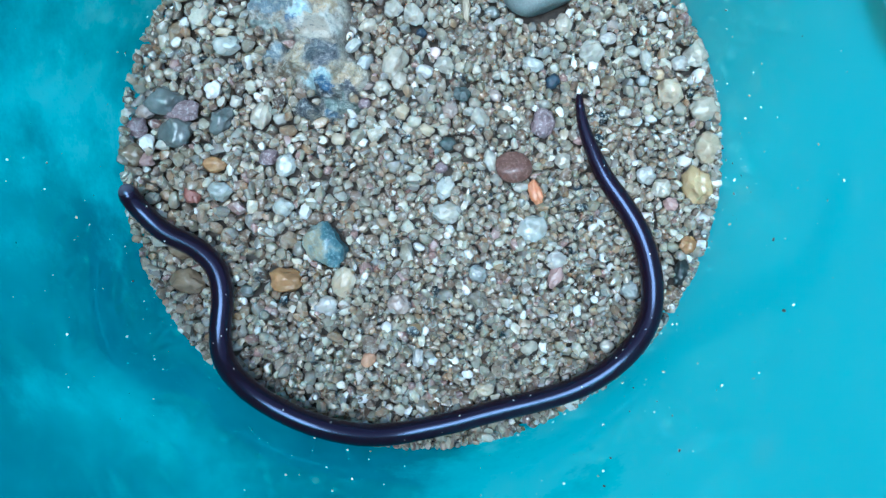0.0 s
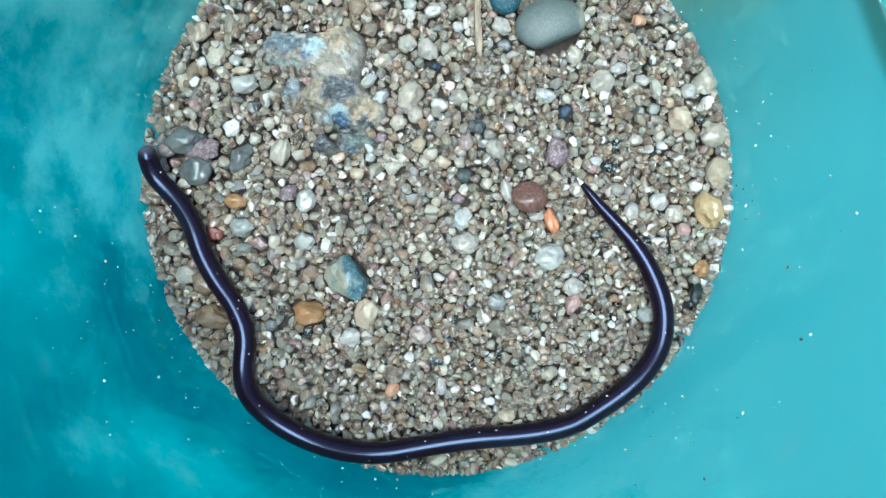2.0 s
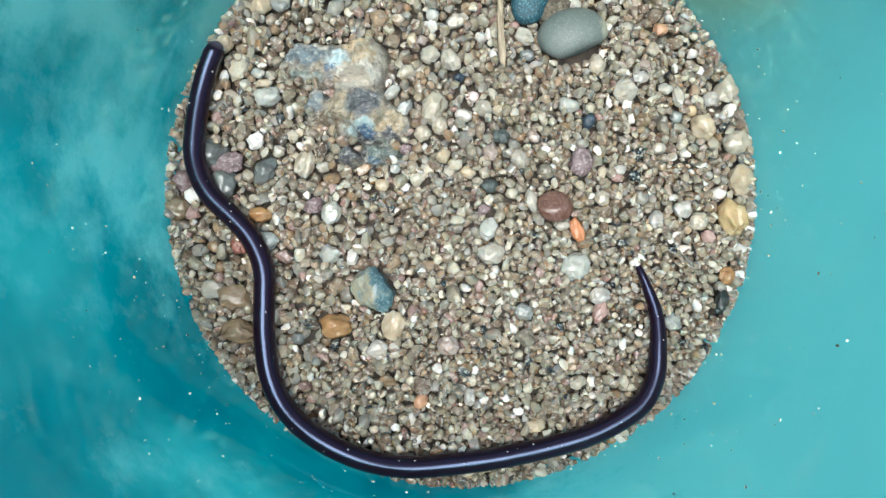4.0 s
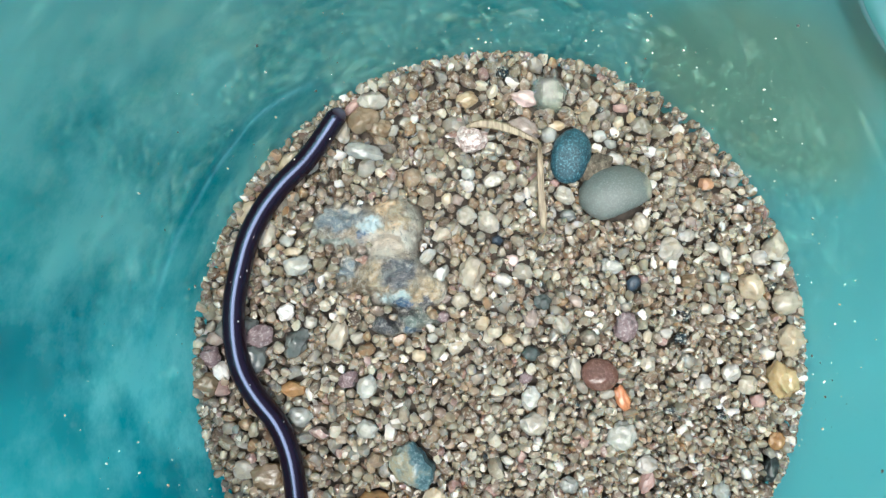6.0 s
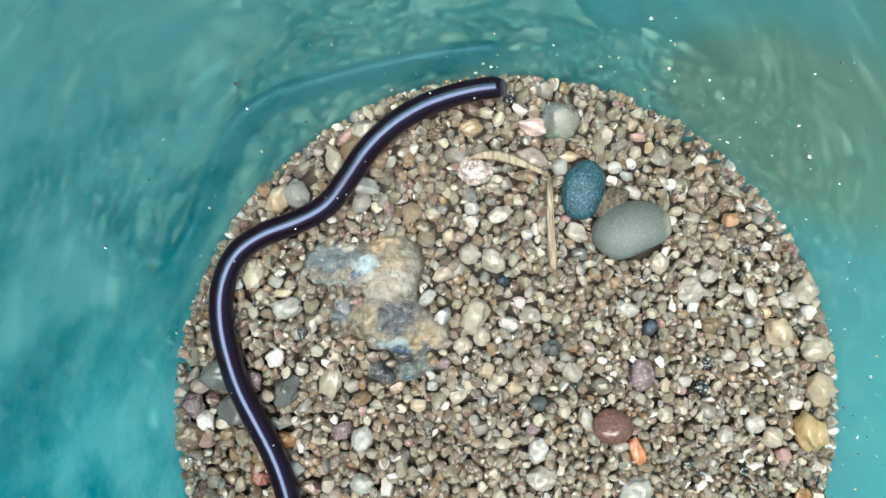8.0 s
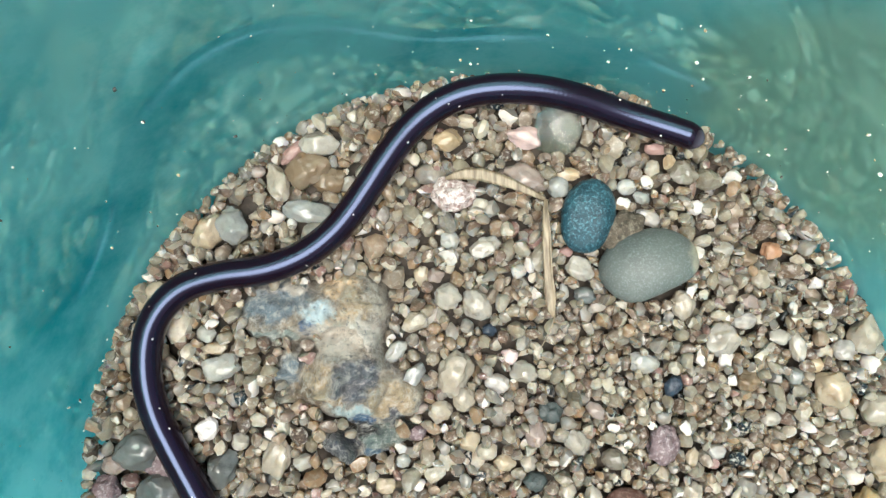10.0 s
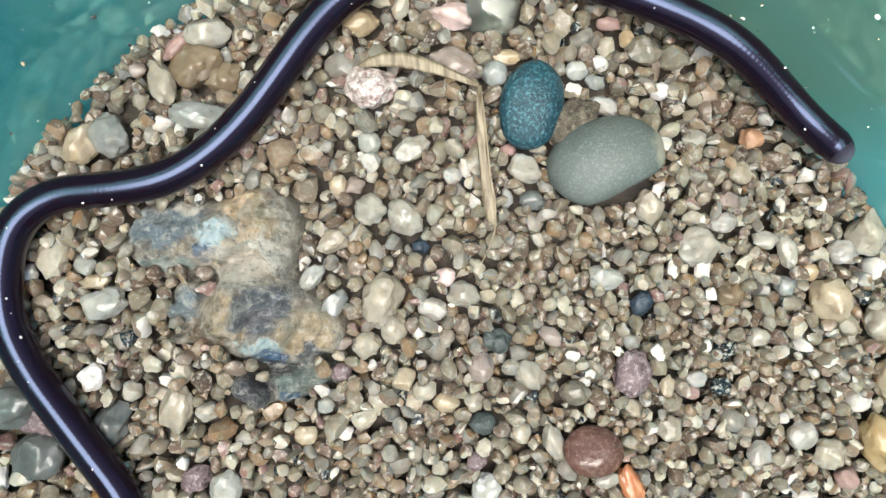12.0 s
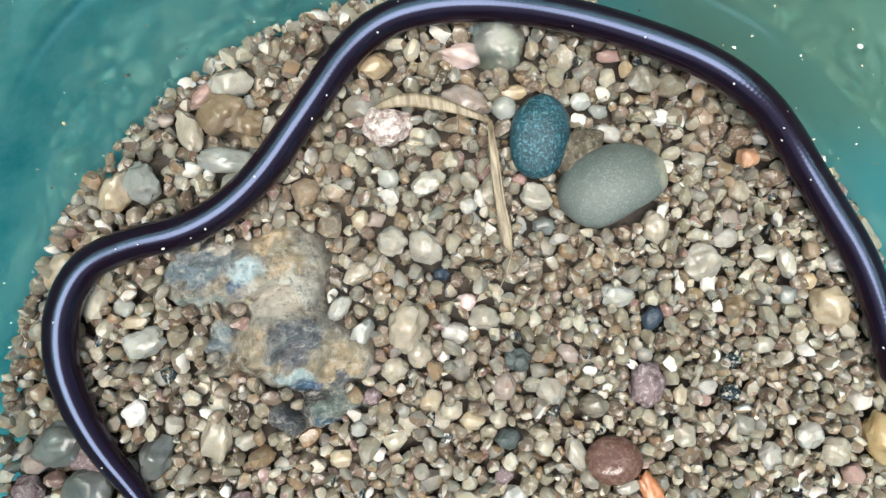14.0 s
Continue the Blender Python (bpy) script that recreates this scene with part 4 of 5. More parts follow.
GREY = stone_material("grey_pebble", [(0.3, (0.064, 0.078, 0.074)), (0.7, (0.115, 0.13, 0.118))], 160, 0.5, (0.17, 0.19, 0.187), 0.35, grit=4600, cap=(0.0035, (0.30, 0.285, 0.22)))
TEAL = stone_material("dark_teal_pebble", [(0.3, (0.004, 0.022, 0.034)), (0.7, (0.012, 0.058, 0.08))], 700, 0.36, (0.09, 0.22, 0.27), 0.8, grit=3600)
CLAY = stone_material("brown_clay", [(0.3, (0.035, 0.028, 0.02)), (0.7, (0.11, 0.09, 0.065))], 1400, 0.85, (0.2, 0.175, 0.13), 1.0)
BLUEGR = stone_material("mottled_blue_stone", [(0.38, (0.012, 0.035, 0.05)), (0.5, (0.05, 0.10, 0.115)), (0.6, (0.24, 0.21, 0.14)), (0.75, (0.03, 0.065, 0.085))], 190, 0.3, (0.22, 0.28, 0.29), 0.5)
PINKISH = stone_material("granular_pink_stone", [(0.38, (0.20, 0.125, 0.11)), (0.62, (0.55, 0.46, 0.43))], 1500, 0.5, (0.8, 0.76, 0.72), 0.8)
PINK, CLEAR, AMBER = tint("pink_quartz", (0.82, 0.65, 0.60)), tint("clear_quartz", (1.25, 1.36, 1.2), 380, 0.06, 0.8, 0.65), tint("amber_quartz", (0.50, 0.40, 0.25))
MAUVE, GARNET, ORANGE = tint("mauve_stone", (0.20, 0.14, 0.145), 900, 0.5, 0.05, relief=0.8, speck=(0.4, 0.34, 0.34)), tint("garnet_stone", (0.15, 0.075, 0.055), 1200, 0.2, 0.1, speck=(0.2, 0.12, 0.1)), tint("orange_stone", (0.56, 0.24, 0.11))
NAVY, BLACK, DKGREEN = tint("navy_stone", (0.03, 0.05, 0.075), 1500, 0.4, 0, relief=0.6), tint("black_stone", (0.02, 0.028, 0.026), 900, 0.4, 0), tint("dark_green_stone", (0.07, 0.09, 0.085), 1200, 0.5, 0, relief=0.6)
PALE, PALEY, PALEG = tint("pale_quartz", (0.74, 0.71, 0.60), 500, 0.22, 0.42), tint("yellowish_quartz", (0.74, 0.68, 0.54), 500, 0.22, 0.42), tint("grey_quartz", (0.42, 0.39, 0.31), 400, 0.2, 0.4)
CREAM, YELLOW, TAN = tint("cream_quartz", (0.82, 0.70, 0.50), 450, 0.25, 0.35), tint("yellow_quartz", (0.86, 0.66, 0.36), 450, 0.12, 0.4, 0.85), tint("tan_quartz", (0.40, 0.31, 0.20), 450, 0.25, 0.35)
WHITE, WHITISH = tint("chalk_white_stone", (0.82, 0.81, 0.76), 500, 0.45, 0.15, 0.9), tint("off_white_quartz", (0.80, 0.77, 0.69), 500, 0.3, 0.35)
MINT, MINTY, SLATE = tint("mint_quartz", (0.74, 0.76, 0.68), 450, 0.22, 0.4), tint("blue_green_quartz", (0.55, 0.585, 0.54), 450, 0.2, 0.4), tint("grey_blue_quartz", (0.15, 0.165, 0.155), 350, 0.2, 0.3)
ROSE, ROSY, ORANGEY = tint("rose_stone", (0.42, 0.28, 0.245), 600, 0.35, 0.2), tint("pale_rose_quartz", (0.62, 0.52, 0.45), 450, 0.25, 0.4), tint("dull_orange_stone", (0.50, 0.29, 0.17), 700, 0.4, 0.2)
BROWN, RUST = tint("orange_brown_quartz", (0.36, 0.21, 0.09), 500, 0.25, 0.3), tint("rust_stone", (0.28, 0.11, 0.08), 600, 0.4, 0.1)


def crystal(x, y, size, turn, material):
    """A clear crystal: a block split along flat planes, its edges a little broken."""
    bm = bmesh.new()
    bmesh.ops.create_cube(bm, size=1.0)
    for v in bm.verts:
        v.co = Vector((v.co.x * size[0], v.co.y * size[1], v.co.z * size[2])) * MM
    for n, off in (((0.85, 0.5, 0.25), 0.40), ((-0.5, -0.75, 0.45), 0.43), ((0.2, -0.3, 0.93), 0.36), ((-0.9, 0.3, 0.35), 0.38), ((0.7, -0.6, 0.4), 0.41), ((-0.35, 0.8, 0.5), 0.44), ((0.1, 0.1, -1), 0.42)):
        n = Vector(n).normalized()
        cut = bmesh.ops.bisect_plane(bm, geom=bm.verts[:] + bm.edges[:] + bm.faces[:], plane_co=n * (off * size[0] * MM), plane_no=n, clear_outer=True)
        bmesh.ops.edgenet_fill(bm, edges=[e for e in cut["geom_cut"] if isinstance(e, bmesh.types.BMEdge)])
    bmesh.ops.bevel(bm, geom=bm.edges[:], offset=0.09 * MM, segments=1, affect="EDGES", clamp_overlap=True)
    bmesh.ops.recalc_face_normals(bm, faces=bm.faces)
    ob = linked("quartz_crystal", bm, material, smooth=False)
    z = sand_height(x, y) + 0.2 * size[2]
    ob.matrix_basis = pose(x * MM, y * MM, z * MM, 6, -8, turn)
    tagged(ob, "angular clear pale quartz crystal", "crystal")
    settle(x, y, 0.6 * size[0], lambda u, v: np.where(np.maximum(abs(u), abs(v)) < 0.42 * size[0], z + 0.4 * size[2], -9.0))


def lay(kind, said, sort, x, y, length, width, turn, stuff):
    """One stone at its place; length and width in mm. Each takes a shape of its own."""
    lay.count += 1
    worn = kind == "pebble" or stuff is GARNET
    tall = width * (0.8 if worn else 0.85)
    stone(kind, said, sort, x, y, (length * 1.04, width * 1.04, tall), turn, stuff, seed=40 + lay.count, cuts=2 if worn else 8, keen=10 if worn else 36,
          rough=0.03 if worn else 0.2, sub=4 if length > 2.2 else 3, sink=0.3 if worn else 0.42, edges=0 if worn else 36,
          flats=[((0.3, -1, -0.1), 0.66)] if length > 8 else (), group="" if length > 3.5 else "coarse stones in the sand")


lay.count = 0
lay("pebble", "smooth dark teal speckled pebble beside the grey one", "pebble", 10.2, 25.7, 6.8, 4.8, 72, TEAL)
lay("pebble", "smooth rounded grey-green pebble resting on sand", "pebble", 15.7, 20.3, 8.8, 6.9, 8, GREY)
lay("clay_lump", "crumbly brown clay lump wedged between two pebbles", "clay lump", 13.5, 23.6, 5.1, 3.8, 54, CLAY)
lay("stone", "pale pink worn quartz stone", "stone", 4.7, 33.8, 3.3, 2.2, -17, PINK)
crystal(7.9, 34.1, (4.5, 4.1, 3.4), 79, CLEAR)
lay("stone", "rough pinkish granular stone in the sand", "stone", -2.6, 28.7, 3.8, 3.4, 4, PINKISH)
lay("stone", "dull amber translucent stone in the sand", "stone", -2.9, 33.9, 2.9, 1.9, 13, AMBER)
lay("stone", "dull mauve pitted stone in the sand", "stone", 16.2, 2.9, 3.9, 2.8, 79, MAUVE)
lay("stone", "glossy dark garnet-brown stone in the sand", "stone", 12.2, -3.0, 4.6, 3.9, -11, GARNET)
lay("stone", "small orange sliver of stone", "stone", 15.1, -6.3, 3.4, 1.6, -71, ORANGE)
lay("stone", "small dark navy-blue stone in the sand", "stone", 17.5, 8.6, 2.1, 1.7, 54, NAVY)
lay("stone", "pale clear quartz stone in the sand", "stone", 22.8, 12.8, 3.2, 3.0, 34, PALE)
lay("stone", "cream-yellow quartz stone in the sand", "stone", 33.3, 7.2, 3.6, 3.3, -36, CREAM)
lay("stone", "glossy yellow stone at the edge of the sand", "stone", 36.7, -5.4, 5.0, 3.8, -66, YELLOW)
lay("stone", "cream-yellow quartz stone in the sand", "stone", 38.1, -0.2, 4.1, 3.2, 59, CREAM)
lay("stone", "pale yellowish quartz stone in the sand", "stone", 37.7, 4.8, 3.8, 3.2, 19, PALEY)
lay("stone", "chalk-white angular stone in the sand", "stone", -28.0, 7.5, 2.3, 2.0, 44, WHITE)
lay("stone", "pale clear quartz stone in the sand", "stone", -1.1, 17.7, 3.0, 2.4, -56, PALE)
lay("stone", "pale clear quartz stone in the sand", "stone", -3.9, 18.7, 2.6, 2.3, -26, PALE)
lay("stone", "pale yellowish quartz stone in the sand", "stone", -3.6, 11.2, 4.1, 3.2, 69, PALEY)
lay("stone", "pale mint-green quartz stone in the sand", "stone", -26.1, 13.4, 3.4, 2.4, 4, MINT)
lay("stone", "pale yellowish quartz stone in the sand", "stone", -21.5, 4.0, 3.9, 2.4, 69, PALEY)
lay("stone", "grey-blue translucent stone in the sand", "stone", -26.9, 3.5, 3.7, 3.0, 54, SLATE)
lay("stone", "grey-blue translucent stone in the sand", "stone", -32.8, 1.9, 4.3, 3.8, 34, SLATE)
lay("stone", "cream-yellow quartz stone in the sand", "stone", -26.6, 26.6, 3.5, 2.7, 64, CREAM)
lay("stone", "pale blue-green quartz stone in the sand", "stone", -24.3, 27.1, 3.6, 2.8, -66, MINTY)
lay("stone", "pale clear quartz stone in the sand", "stone", -15.3, 34.3, 3.5, 2.6, 9, PALE)
lay("stone", "small rosy elongated stone in the sand", "stone", -17.9, 33.7, 2.7, 1.2, 44, ROSE)
lay("stone", "tan translucent stone in the sand", "stone", -16.6, 31.8, 3.9, 3.4, 24, TAN)
lay("stone", "pale yellowish quartz stone in the sand", "stone", -19.6, 30.9, 3.6, 2.1, -76, PALEY)
lay("stone", "pale blue-green quartz stone in the sand", "stone", -16.8, 27.8, 4.7, 2.1, -14, MINTY)
lay("stone", "tan translucent stone in the sand", "stone", -14.5, 30.8, 3.2, 2.5, 4, TAN)
lay("stone", "small dark green-black stone at the edge of the sand", "stone", 36.8, 15.7, 1.5, 1.4, -6, BLACK)
lay("stone", "small dark navy-blue stone in the sand", "stone", -0.0, 15.2, 1.4, 1.2, -6, NAVY)
lay("stone", "small dark navy-blue stone in the sand", "stone", 20.8, -5.5, 1.1, 0.9, -6, NAVY)
lay("stone", "dark green-grey stone in the sand", "stone", 5.4, 6.9, 2.3, 1.9, -46, DKGREEN)
lay("stone", "dark green-grey stone in the sand", "stone", 3.5, 0.2, 2.2, 1.8, 4, DKGREEN)
lay("stone", "dull orange stone in the sand", "stone", 28.1, 21.1, 2.0, 1.8, -6, ORANGEY)
lay("stone", "chalk-white angular stone in the sand", "stone", 21.0, 25.8, 1.5, 1.4, 34, WHITE)
lay("stone", "pale clear quartz stone in the sand", "stone", 23.4, 21.5, 2.0, 1.5, 4, PALE)
lay("stone", "small black oval stone in the sand", "stone", 29.0, 14.7, 1.2, 0.6, 54, BLACK)
lay("stone", "off-white quartz stone in the sand", "stone", 24.9, 14.5, 2.3, 1.6, 14, WHITISH)
lay("stone", "pale mint-green quartz stone in the sand", "stone", 14.9, 11.0, 3.0, 2.0, -16, MINT)
lay("stone", "pale clear quartz stone in the sand", "stone", 3.0, 10.9, 2.2, 2.5, 74, PALE)
lay("stone", "off-white quartz stone in the sand", "stone", 0.4, 10.0, 2.3, 1.6, -21, WHITISH)
lay("stone", "pale clear quartz stone in the sand", "stone", 7.8, 3.7, 2.7, 2.0, -46, PALE)
lay("stone", "off-white quartz stone in the sand", "stone", 30.0, -3.9, 2.4, 2.2, -6, WHITISH)
lay("stone", "dull rosy stone in the sand", "stone", 33.2, -7.8, 2.0, 1.8, -6, ROSE)
lay("stone", "pale blue-green quartz stone in the sand", "stone", -7.6, 11.3, 2.5, 1.6, 54, MINTY)
lay("stone", "pale mint-green quartz stone in the sand", "stone", -9.2, 13.7, 2.3, 1.5, 44, MINT)
lay("stone", "pale clear quartz stone in the sand", "stone", 9.1, 20.6, 2.7, 2.0, -36, PALE)
lay("stone", "pale blue-green quartz stone in the sand", "stone", 7.5, 28.6, 2.1, 2.0, -6, MINTY)
lay("stone", "pale rosy translucent stone in the sand", "stone", 4.1, 29.9, 4.5, 2.3, -26, ROSY)
lay("stone", "mottled blue-green and ochre stone", "stone", -12.7, -13.2, 6.0, 5.0, -46, BLUEGR)
lay("stone", "translucent orange-brown stone in the sand", "stone", -17.9, -18.0, 4.1, 3.2, -11, BROWN)
lay("stone", "cream quartz stone in the sand", "stone", -10.3, -18.1, 4.1, 3.0, 69, CREAM)
lay("stone", "off-white quartz stone in the sand", "stone", -12.4, -21.3, 2.9, 2.3, -1, WHITISH)
lay("stone", "pale mint-green quartz stone in the sand", "stone", 3.2, -5.6, 3.0, 2.3, 69, MINT)
lay("stone", "pale clear quartz stone in the sand", "stone", 3.4, -9.0, 3.5, 2.7, -1, PALE)
lay("stone", "pale mint-green quartz stone in the sand", "stone", 14.7, -11.2, 3.6, 3.3, 29, MINT)
lay("stone", "small dark green-black stone at the edge of the sand", "stone", 34.3, -16.9, 3.5, 1.7, 74, BLACK)
lay("stone", "small rust-red stone in the sand", "stone", -30.6, -6.7, 2.4, 1.8, -41, RUST)
lay("stone", "grey-blue translucent stone in the sand", "stone", -34.4, 5.9, 4.8, 3.3, 9, SLATE)
lay("stone", "dull mauve stone in the sand", "stone", -31.8, 4.6, 4.4, 2.6, 9, MAUVE)
lay("stone", "small rosy stone in the sand", "stone", 17.8, -17.5, 3.0, 1.8, 69, ROSE)
lay("stone", "pale blue-green quartz stone in the sand", "stone", 7.5, -17.1, 2.7, 2.0, -51, MINTY)
lay("stone", "dull orange stone in the sand", "stone", -7.0, -28.4, 2.1, 1.7, 39, ORANGEY)
lay("stone", "chalk-white angular stone in the sand", "stone", 6.1, -30.3, 1.4, 1.1, -1, WHITE)
lay("stone", "tan translucent stone in the sand", "stone", -30.9, -18.1, 4.4, 3.0, -11, TAN)
lay("stone", "pale clear quartz stone in the sand", "stone", -34.1, -12.4, 3.2, 2.3, -11, PALE)
lay("stone", "pale yellowish quartz stone in the sand", "stone", 32.0, -5.7, 2.7, 2.3, 9, PALEY)
lay("stone", "cream-white stone in the sand", "stone", -32.2, 20.6, 3.5, 2.4, 39, CREAM)
lay("stone", "grey-blue stone in the sand", "stone", -22.9, -19.4, 1.7, 1.5, -1, SLATE)
lay("stone", "small black stone at the edge of the sand", "stone", -35.8, 17.8, 1.5, 1.2, 56, BLACK)
lay("stone", "dull rosy stone in the sand", "stone", -36.9, -1.9, 2.6, 1.8, -3, ROSE)
lay("stone", "off-white quartz stone in the sand", "stone", -39.9, 0.7, 2.7, 2.0, -3, WHITISH)
lay("stone", "tan translucent stone in the sand", "stone", -38.8, -1.4, 3.3, 3.0, -3, TAN)
lay("stone", "orange-brown stone in the sand", "stone", 35.4, -13.2, 2.3, 2.0, 67, BROWN)
lay("stone", "tan translucent stone in the sand", "stone", -31.5, -13.5, 4.5, 3.0, -3, TAN)
lay("stone", "pale clear quartz stone in the sand", "stone", 28.2, 12.7, 2.0, 1.5, -3, PALE)
lay("stone", "pale pink worn quartz stone", "stone", 1.7, 12.5, 1.6, 1.5, -9, PINK)
lay("stone", "grey translucent quartz stone in the sand", "stone", 11.2, 1.8, 2.6, 2.0, -9, PALEG)
lay("stone", "pale clear quartz stone in the sand", "stone", 9.1, -2.0, 2.8, 1.6, 101, PALE)
lay("stone", "pale clear quartz stone in the sand", "stone", 13.3, -5.6, 2.0, 1.3, 11, PALE)
lay("stone", "pale yellowish quartz stone in the sand", "stone", 6.6, -1.0, 1.7, 1.6, -9, PALEY)
lay("stone", "off-white quartz stone in the sand", "stone", 26.2, -5.2, 2.3, 1.8, 61, WHITISH)
lay("stone", "dull mauve stone in the sand", "stone", 2.7, -3.0, 1.6, 1.5, -9, MAUVE)
lay("stone", "pale yellowish quartz stone in the sand", "stone", 18.9, -2.0, 2.3, 2.2, -9, PALEY)
lay("stone", "off-white quartz stone in the sand", "stone", 21.5, 1.8, 1.7, 1.5, -9, WHITISH)
lay("stone", "cream quartz stone in the sand", "stone", 19.1, 1.5, 2.0, 1.3, 71, CREAM)
lay("stone", "tan translucent stone in the sand", "stone", 25.0, 8.6, 2.3, 2.0, -9, TAN)
lay("stone", "pale clear quartz stone in the sand", "stone", 30.1, 11.4, 3.0, 1.5, 96, PALE)
lay("stone", "dull amber translucent stone in the sand", "stone", 31.8, 9.6, 1.5, 1.4, -9, AMBER)
lay("stone", "pale blue-green quartz stone in the sand", "stone", 29.6, 8.8, 1.7, 1.6, -9, MINTY)
lay("stone", "pale clear quartz stone in the sand", "stone", 27.1, 4.6, 1.8, 1.6, -9, PALE)
lay("stone", "pale rosy translucent stone in the sand", "stone", 3.8, 4.8, 2.3, 1.9, 91, ROSY)
lay("stone", "cream quartz stone in the sand", "stone", 0.7, 2.2, 2.0, 1.6, -9, CREAM)
lay("stone", "pale yellowish quartz stone in the sand", "stone", 2.9, 2.0, 1.7, 1.6, -9, PALEY)
lay("stone", "dull rosy stone in the sand", "stone", 21.0, 0.7, 1.4, 1.1, -9, ROSE)
lay("stone", "pale rosy translucent stone in the sand", "stone", 9.8, 6.7, 2.0, 1.3, -39, ROSY)
lay("stone", "pale mint-green quartz stone in the sand", "stone", -27.3, 16.6, 2.0, 1.5, -29, MINT)
lay("stone", "cream quartz stone in the sand", "stone", -26.6, 15.2, 2.4, 1.3, 1, CREAM)
lay("stone", "pale clear quartz stone in the sand", "stone", -24.9, 6.0, 1.7, 1.6, -9, PALE)
lay("stone", "pale rosy translucent stone in the sand", "stone", -37.0, 4.6, 2.4, 1.9, -9, ROSY)
lay("stone", "dull mauve stone in the sand", "stone", -38.0, 2.4, 2.6, 2.5, -9, MAUVE)
lay("stone", "pale rosy translucent stone in the sand", "stone", -7.4, 8.0, 1.7, 1.2, -9, ROSY)
lay("stone", "dull mauve stone in the sand", "stone", -7.7, 5.7, 1.7, 1.5, -9, MAUVE)
lay("stone", "pale mint-green quartz stone in the sand", "stone", -9.3, 3.1, 1.4, 1.3, -9, MINT)
lay("stone", "cream quartz stone in the sand", "stone", -11.1, 0.9, 2.0, 1.6, -9, CREAM)
lay("stone", "pale clear quartz stone in the sand", "stone", -16.0, 1.1, 1.6, 1.2, -9, PALE)
lay("stone", "pale clear quartz stone in the sand", "stone", -18.9, 3.6, 1.8, 1.6, -9, PALE)
lay("stone", "cream quartz stone in the sand", "stone", -2.6, 4.5, 2.0, 1.9, -9, CREAM)
lay("stone", "pale yellowish quartz stone in the sand", "stone", -5.4, 7.7, 2.3, 2.0, -9, PALEY)
lay("stone", "pale yellowish quartz stone in the sand", "stone", -2.9, 8.9, 2.6, 2.0, 91, PALEY)
lay("stone", "pale yellowish quartz stone in the sand", "stone", -7.2, 16.4, 2.4, 1.8, 21, PALEY)
lay("stone", "pale clear quartz stone in the sand", "stone", -12.9, 30.4, 1.7, 1.3, 61, PALE)
lay("stone", "pale rosy translucent stone in the sand", "stone", -21.6, 32.1, 1.7, 1.3, -9, ROSY)
lay("stone", "pale mint-green quartz stone in the sand", "stone", -3.3, 24.2, 1.8, 1.6, -9, MINT)
lay("stone", "pale clear quartz stone in the sand", "stone", -0.0, 23.2, 3.0, 1.8, 26, PALE)
lay("stone", "cream quartz stone in the sand", "stone", -6.3, 21.0, 2.0, 1.4, 81, CREAM)
lay("stone", "pale rosy translucent stone in the sand", "stone", -4.9, 20.8, 1.7, 1.6, -9, ROSY)
lay("stone", "dull amber translucent stone in the sand", "stone", 8.5, 29.8, 2.2, 1.3, -9, AMBER)
lay("stone", "grey-blue translucent stone in the sand", "stone", 9.5, 18.0, 2.0, 1.6, -9, SLATE)
lay("stone", "grey translucent quartz stone in the sand", "stone", 20.0, 29.3, 2.7, 2.5, -9, PALEG)
lay("stone", "dull amber translucent stone in the sand", "stone", 18.7, 30.5, 1.6, 1.1, 71, AMBER)
lay("stone", "dull rosy stone in the sand", "stone", 17.4, 31.8, 2.0, 1.1, -9, ROSE)
lay("stone", "tan translucent stone in the sand", "stone", 25.8, 20.5, 1.7, 1.6, -9, TAN)
lay("stone", "pale yellowish quartz stone in the sand", "stone", 19.0, 16.4, 2.6, 2.1, 91, PALEY)
lay("stone", "pale rosy translucent stone in the sand", "stone", 25.6, 16.2, 2.0, 1.6, -9, ROSY)
lay("stone", "pale mint-green quartz stone in the sand", "stone", 14.3, 28.3, 1.7, 1.5, -9, MINT)
lay("stone", "pale blue-green quartz stone in the sand", "stone", 15.8, 27.2, 1.6, 1.3, -9, MINTY)
lay("stone", "off-white quartz stone in the sand", "stone", 16.3, 25.0, 2.4, 1.6, -29, WHITISH)
lay("stone", "off-white quartz stone in the sand", "stone", 7.4, 18.4, 1.5, 1.0, 91, WHITISH)
lay("stone", "dull rosy stone in the sand", "stone", 7.9, 22.3, 1.2, 1.1, -9, ROSE)
lay("stone", "chalk-white angular stone in the sand", "stone", -36.6, 0.4, 2.6, 1.9, 110, WHITE)
lay("stone", "dull mauve stone in the sand", "stone", -20.4, -1.6, 2.5, 2.0, 0, MAUVE)
lay("stone", "pale mint-green quartz stone in the sand", "stone", -17.9, -2.6, 3.0, 2.4, 70, MINT)
lay("stone", "translucent orange-brown stone in the sand", "stone", -27.7, -2.6, 3.0, 2.0, 0, BROWN)
lay("stone", "pale mint-green quartz stone in the sand", "stone", -18.3, -8.2, 2.6, 2.3, 0, MINT)
lay("stone", "pale blue-green quartz stone in the sand", "stone", -26.9, -6.2, 3.0, 2.4, 0, MINTY)
lay("stone", "pale yellowish quartz stone in the sand", "stone", 36.7, 12.3, 4.0, 2.9, 80, PALEY)
lay("stone", "off-white quartz stone in the sand", "stone", 34.7, 11.0, 2.3, 2.0, 0, WHITISH)
lay("stone", "off-white quartz stone in the sand", "stone", -0.4, -28.1, 2.3, 1.5, 90, WHITISH)
lay("stone", "pale rosy translucent stone in the sand", "stone", -2.9, -21.1, 3.0, 2.4, 0, ROSY)
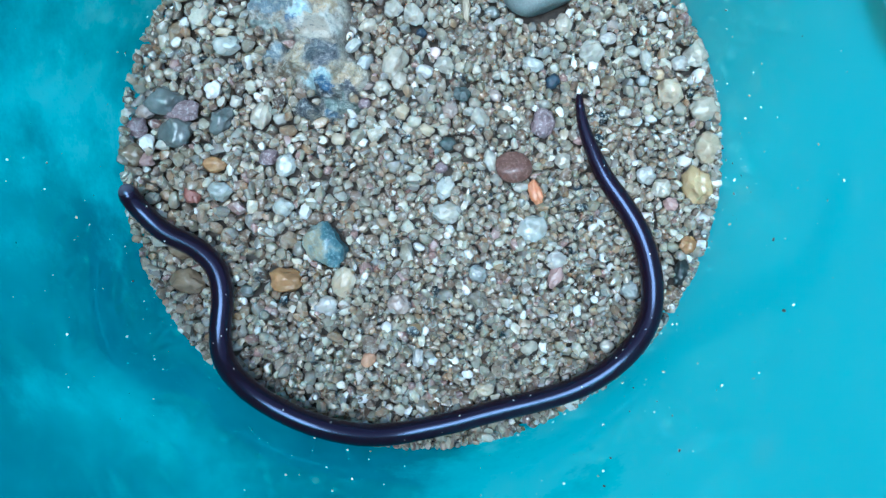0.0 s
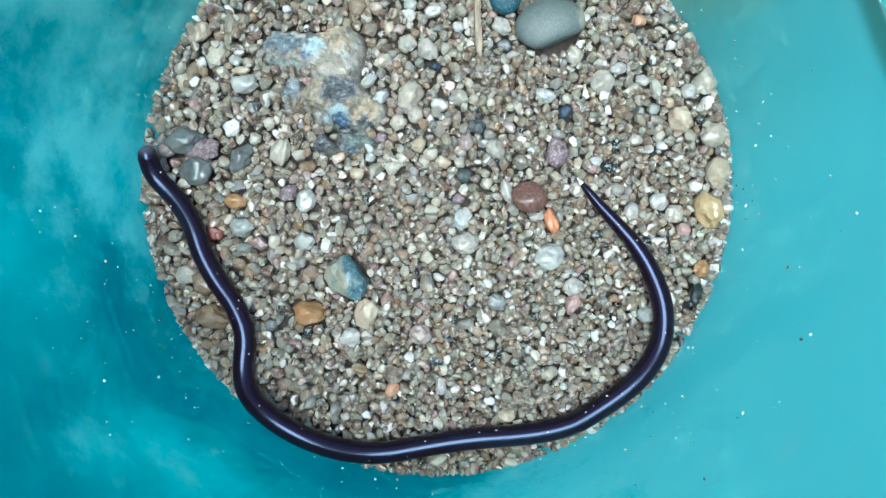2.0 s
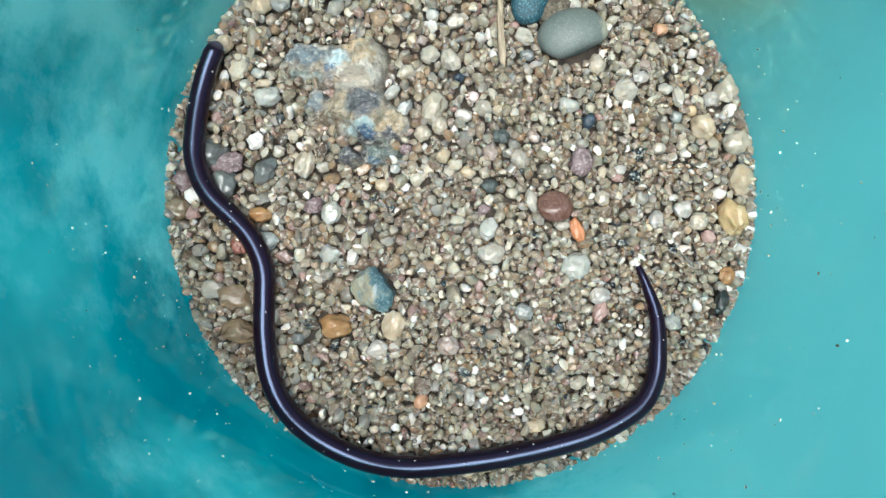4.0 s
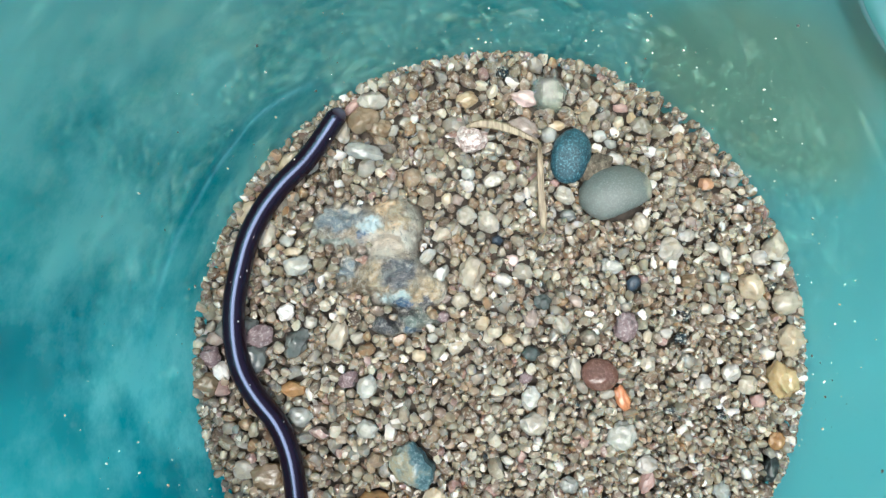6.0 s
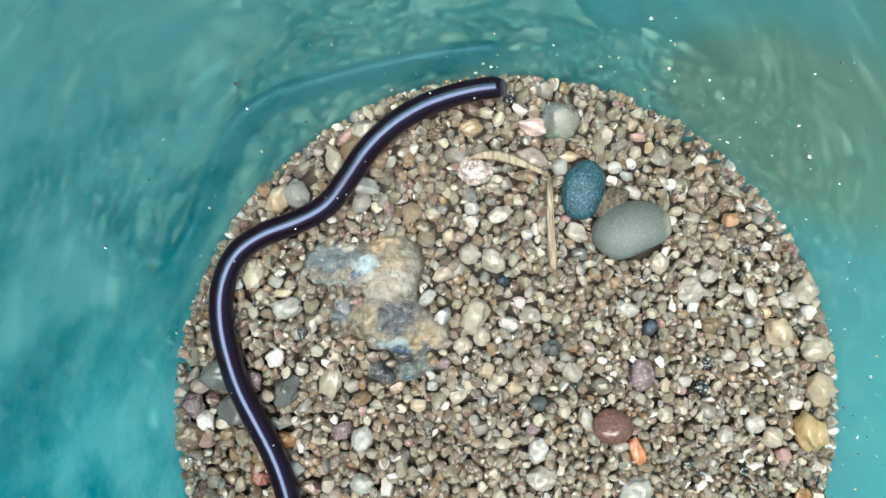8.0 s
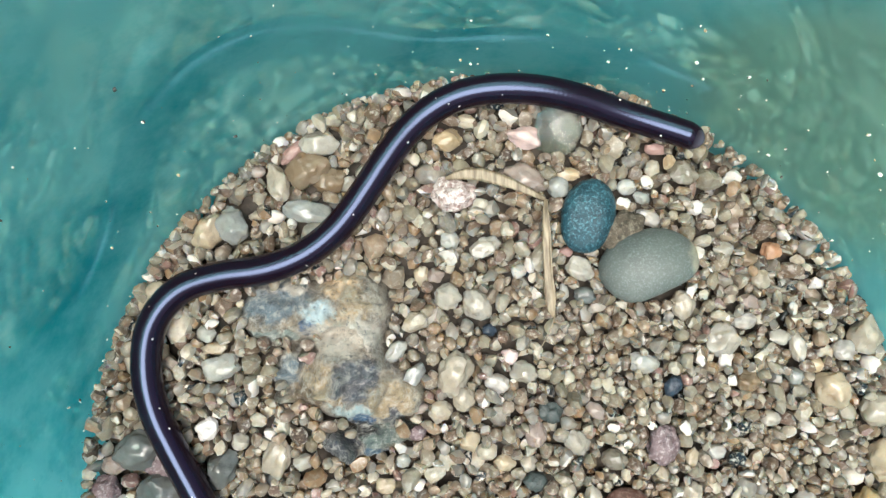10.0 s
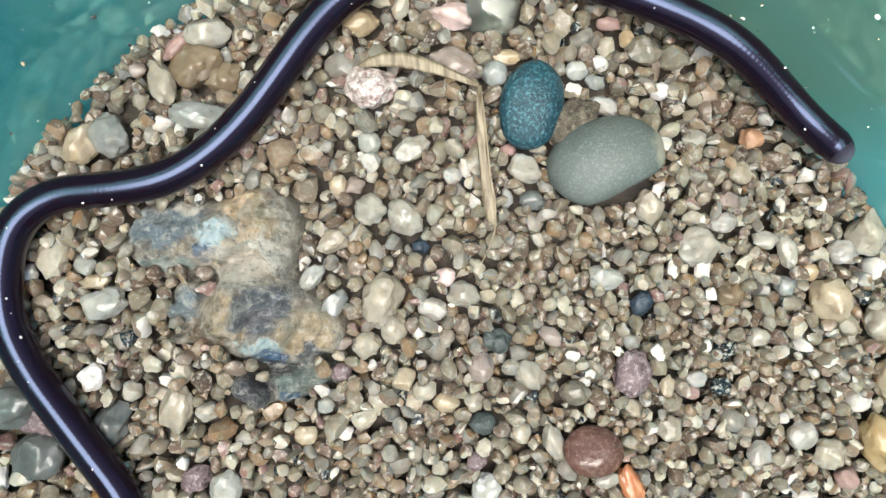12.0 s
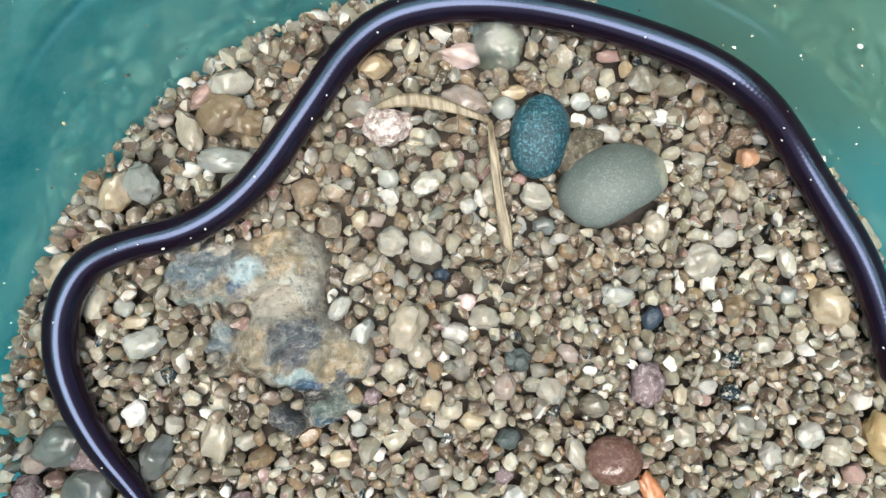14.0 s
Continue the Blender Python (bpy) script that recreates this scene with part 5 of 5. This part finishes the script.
lay("stone", "grey translucent quartz stone in the sand", "stone", 7.4, -20.4, 2.5, 2.4, 0, PALEG)
lay("stone", "pale yellowish quartz stone in the sand", "stone", 14.1, -26.8, 2.2, 2.0, 0, PALEY)
lay("stone", "off-white quartz stone in the sand", "stone", 18.0, -15.3, 2.6, 2.3, 0, WHITISH)
lay("stone", "pale blue-green quartz stone in the sand", "stone", 27.7, -19.3, 2.4, 2.2, 0, MINTY)
lay("stone", "cream quartz stone in the sand", "stone", 8.4, -32.3, 2.6, 2.0, 0, CREAM)
lay("stone", "pale clear quartz stone in the sand", "stone", 24.4, -26.6, 1.9, 1.7, 0, PALE)


def on_wall(a, z, out=0.0):
    """A place on the bowl's inner wall, by angle and height."""
    q = wall_radius(z) - out
    return Vector((q * math.cos(a), q * math.sin(a), z)) * MM


def droplets():
    m = Nodes("water")
    m.set(Base_Color=(0.9, 0.97, 0.97), Roughness=0.02, IOR=1.33, Transmission_Weight=1.0)
    rng = random.Random(21)
    bm = bmesh.new()
    for _ in range(420):
        a, z, r = rng.uniform(0, math.tau), rng.uniform(1.5, 28), rng.choice((0.05, 0.06, 0.07, 0.09, 0.11, 0.15, 0.2))
        at = on_wall(a, z)
        made = bmesh.ops.create_icosphere(bm, subdivisions=2, radius=r * MM)["verts"]
        for v in made:
            v.co += at
    ob = linked("water_droplets", bm, m.mat)
    tagged(ob, "tiny clear water droplets clinging to teal plastic", "droplets", kind="stuff")


def wall_specks():
    rng = random.Random(22)
    rows = []
    for _ in range(420):
        a, z, r = rng.uniform(0, math.tau), 0.6 + 26 * rng.random() ** 1.6, rng.choice((0.04, 0.05, 0.06, 0.08, 0.1, 0.15))
        at = on_wall(a, z, r * 0.4)
        rows.append((rng.randrange(len(SHAPES)), Matrix.Translation(at) @ turned(rng) @ Matrix.Scale(r * MM, 4)))
    m = Nodes("grit")
    rnd = m.add("ShaderNodeNewGeometry").outputs["Random Per Island"]
    m.set(Base_Color=m.ramp(rnd, [(0.0, (0.05, 0.05, 0.045)), (0.3, (0.78, 0.74, 0.64)), (0.8, (0.5, 0.38, 0.24))], "CONSTANT"), Roughness=0.5)
    ob = joined_grains("wall_grit", rows, m.mat)
    tagged(ob, "pale and dark specks of grit stuck on teal plastic", "grit", kind="stuff")


droplets()
wall_specks()
sand()
motions()
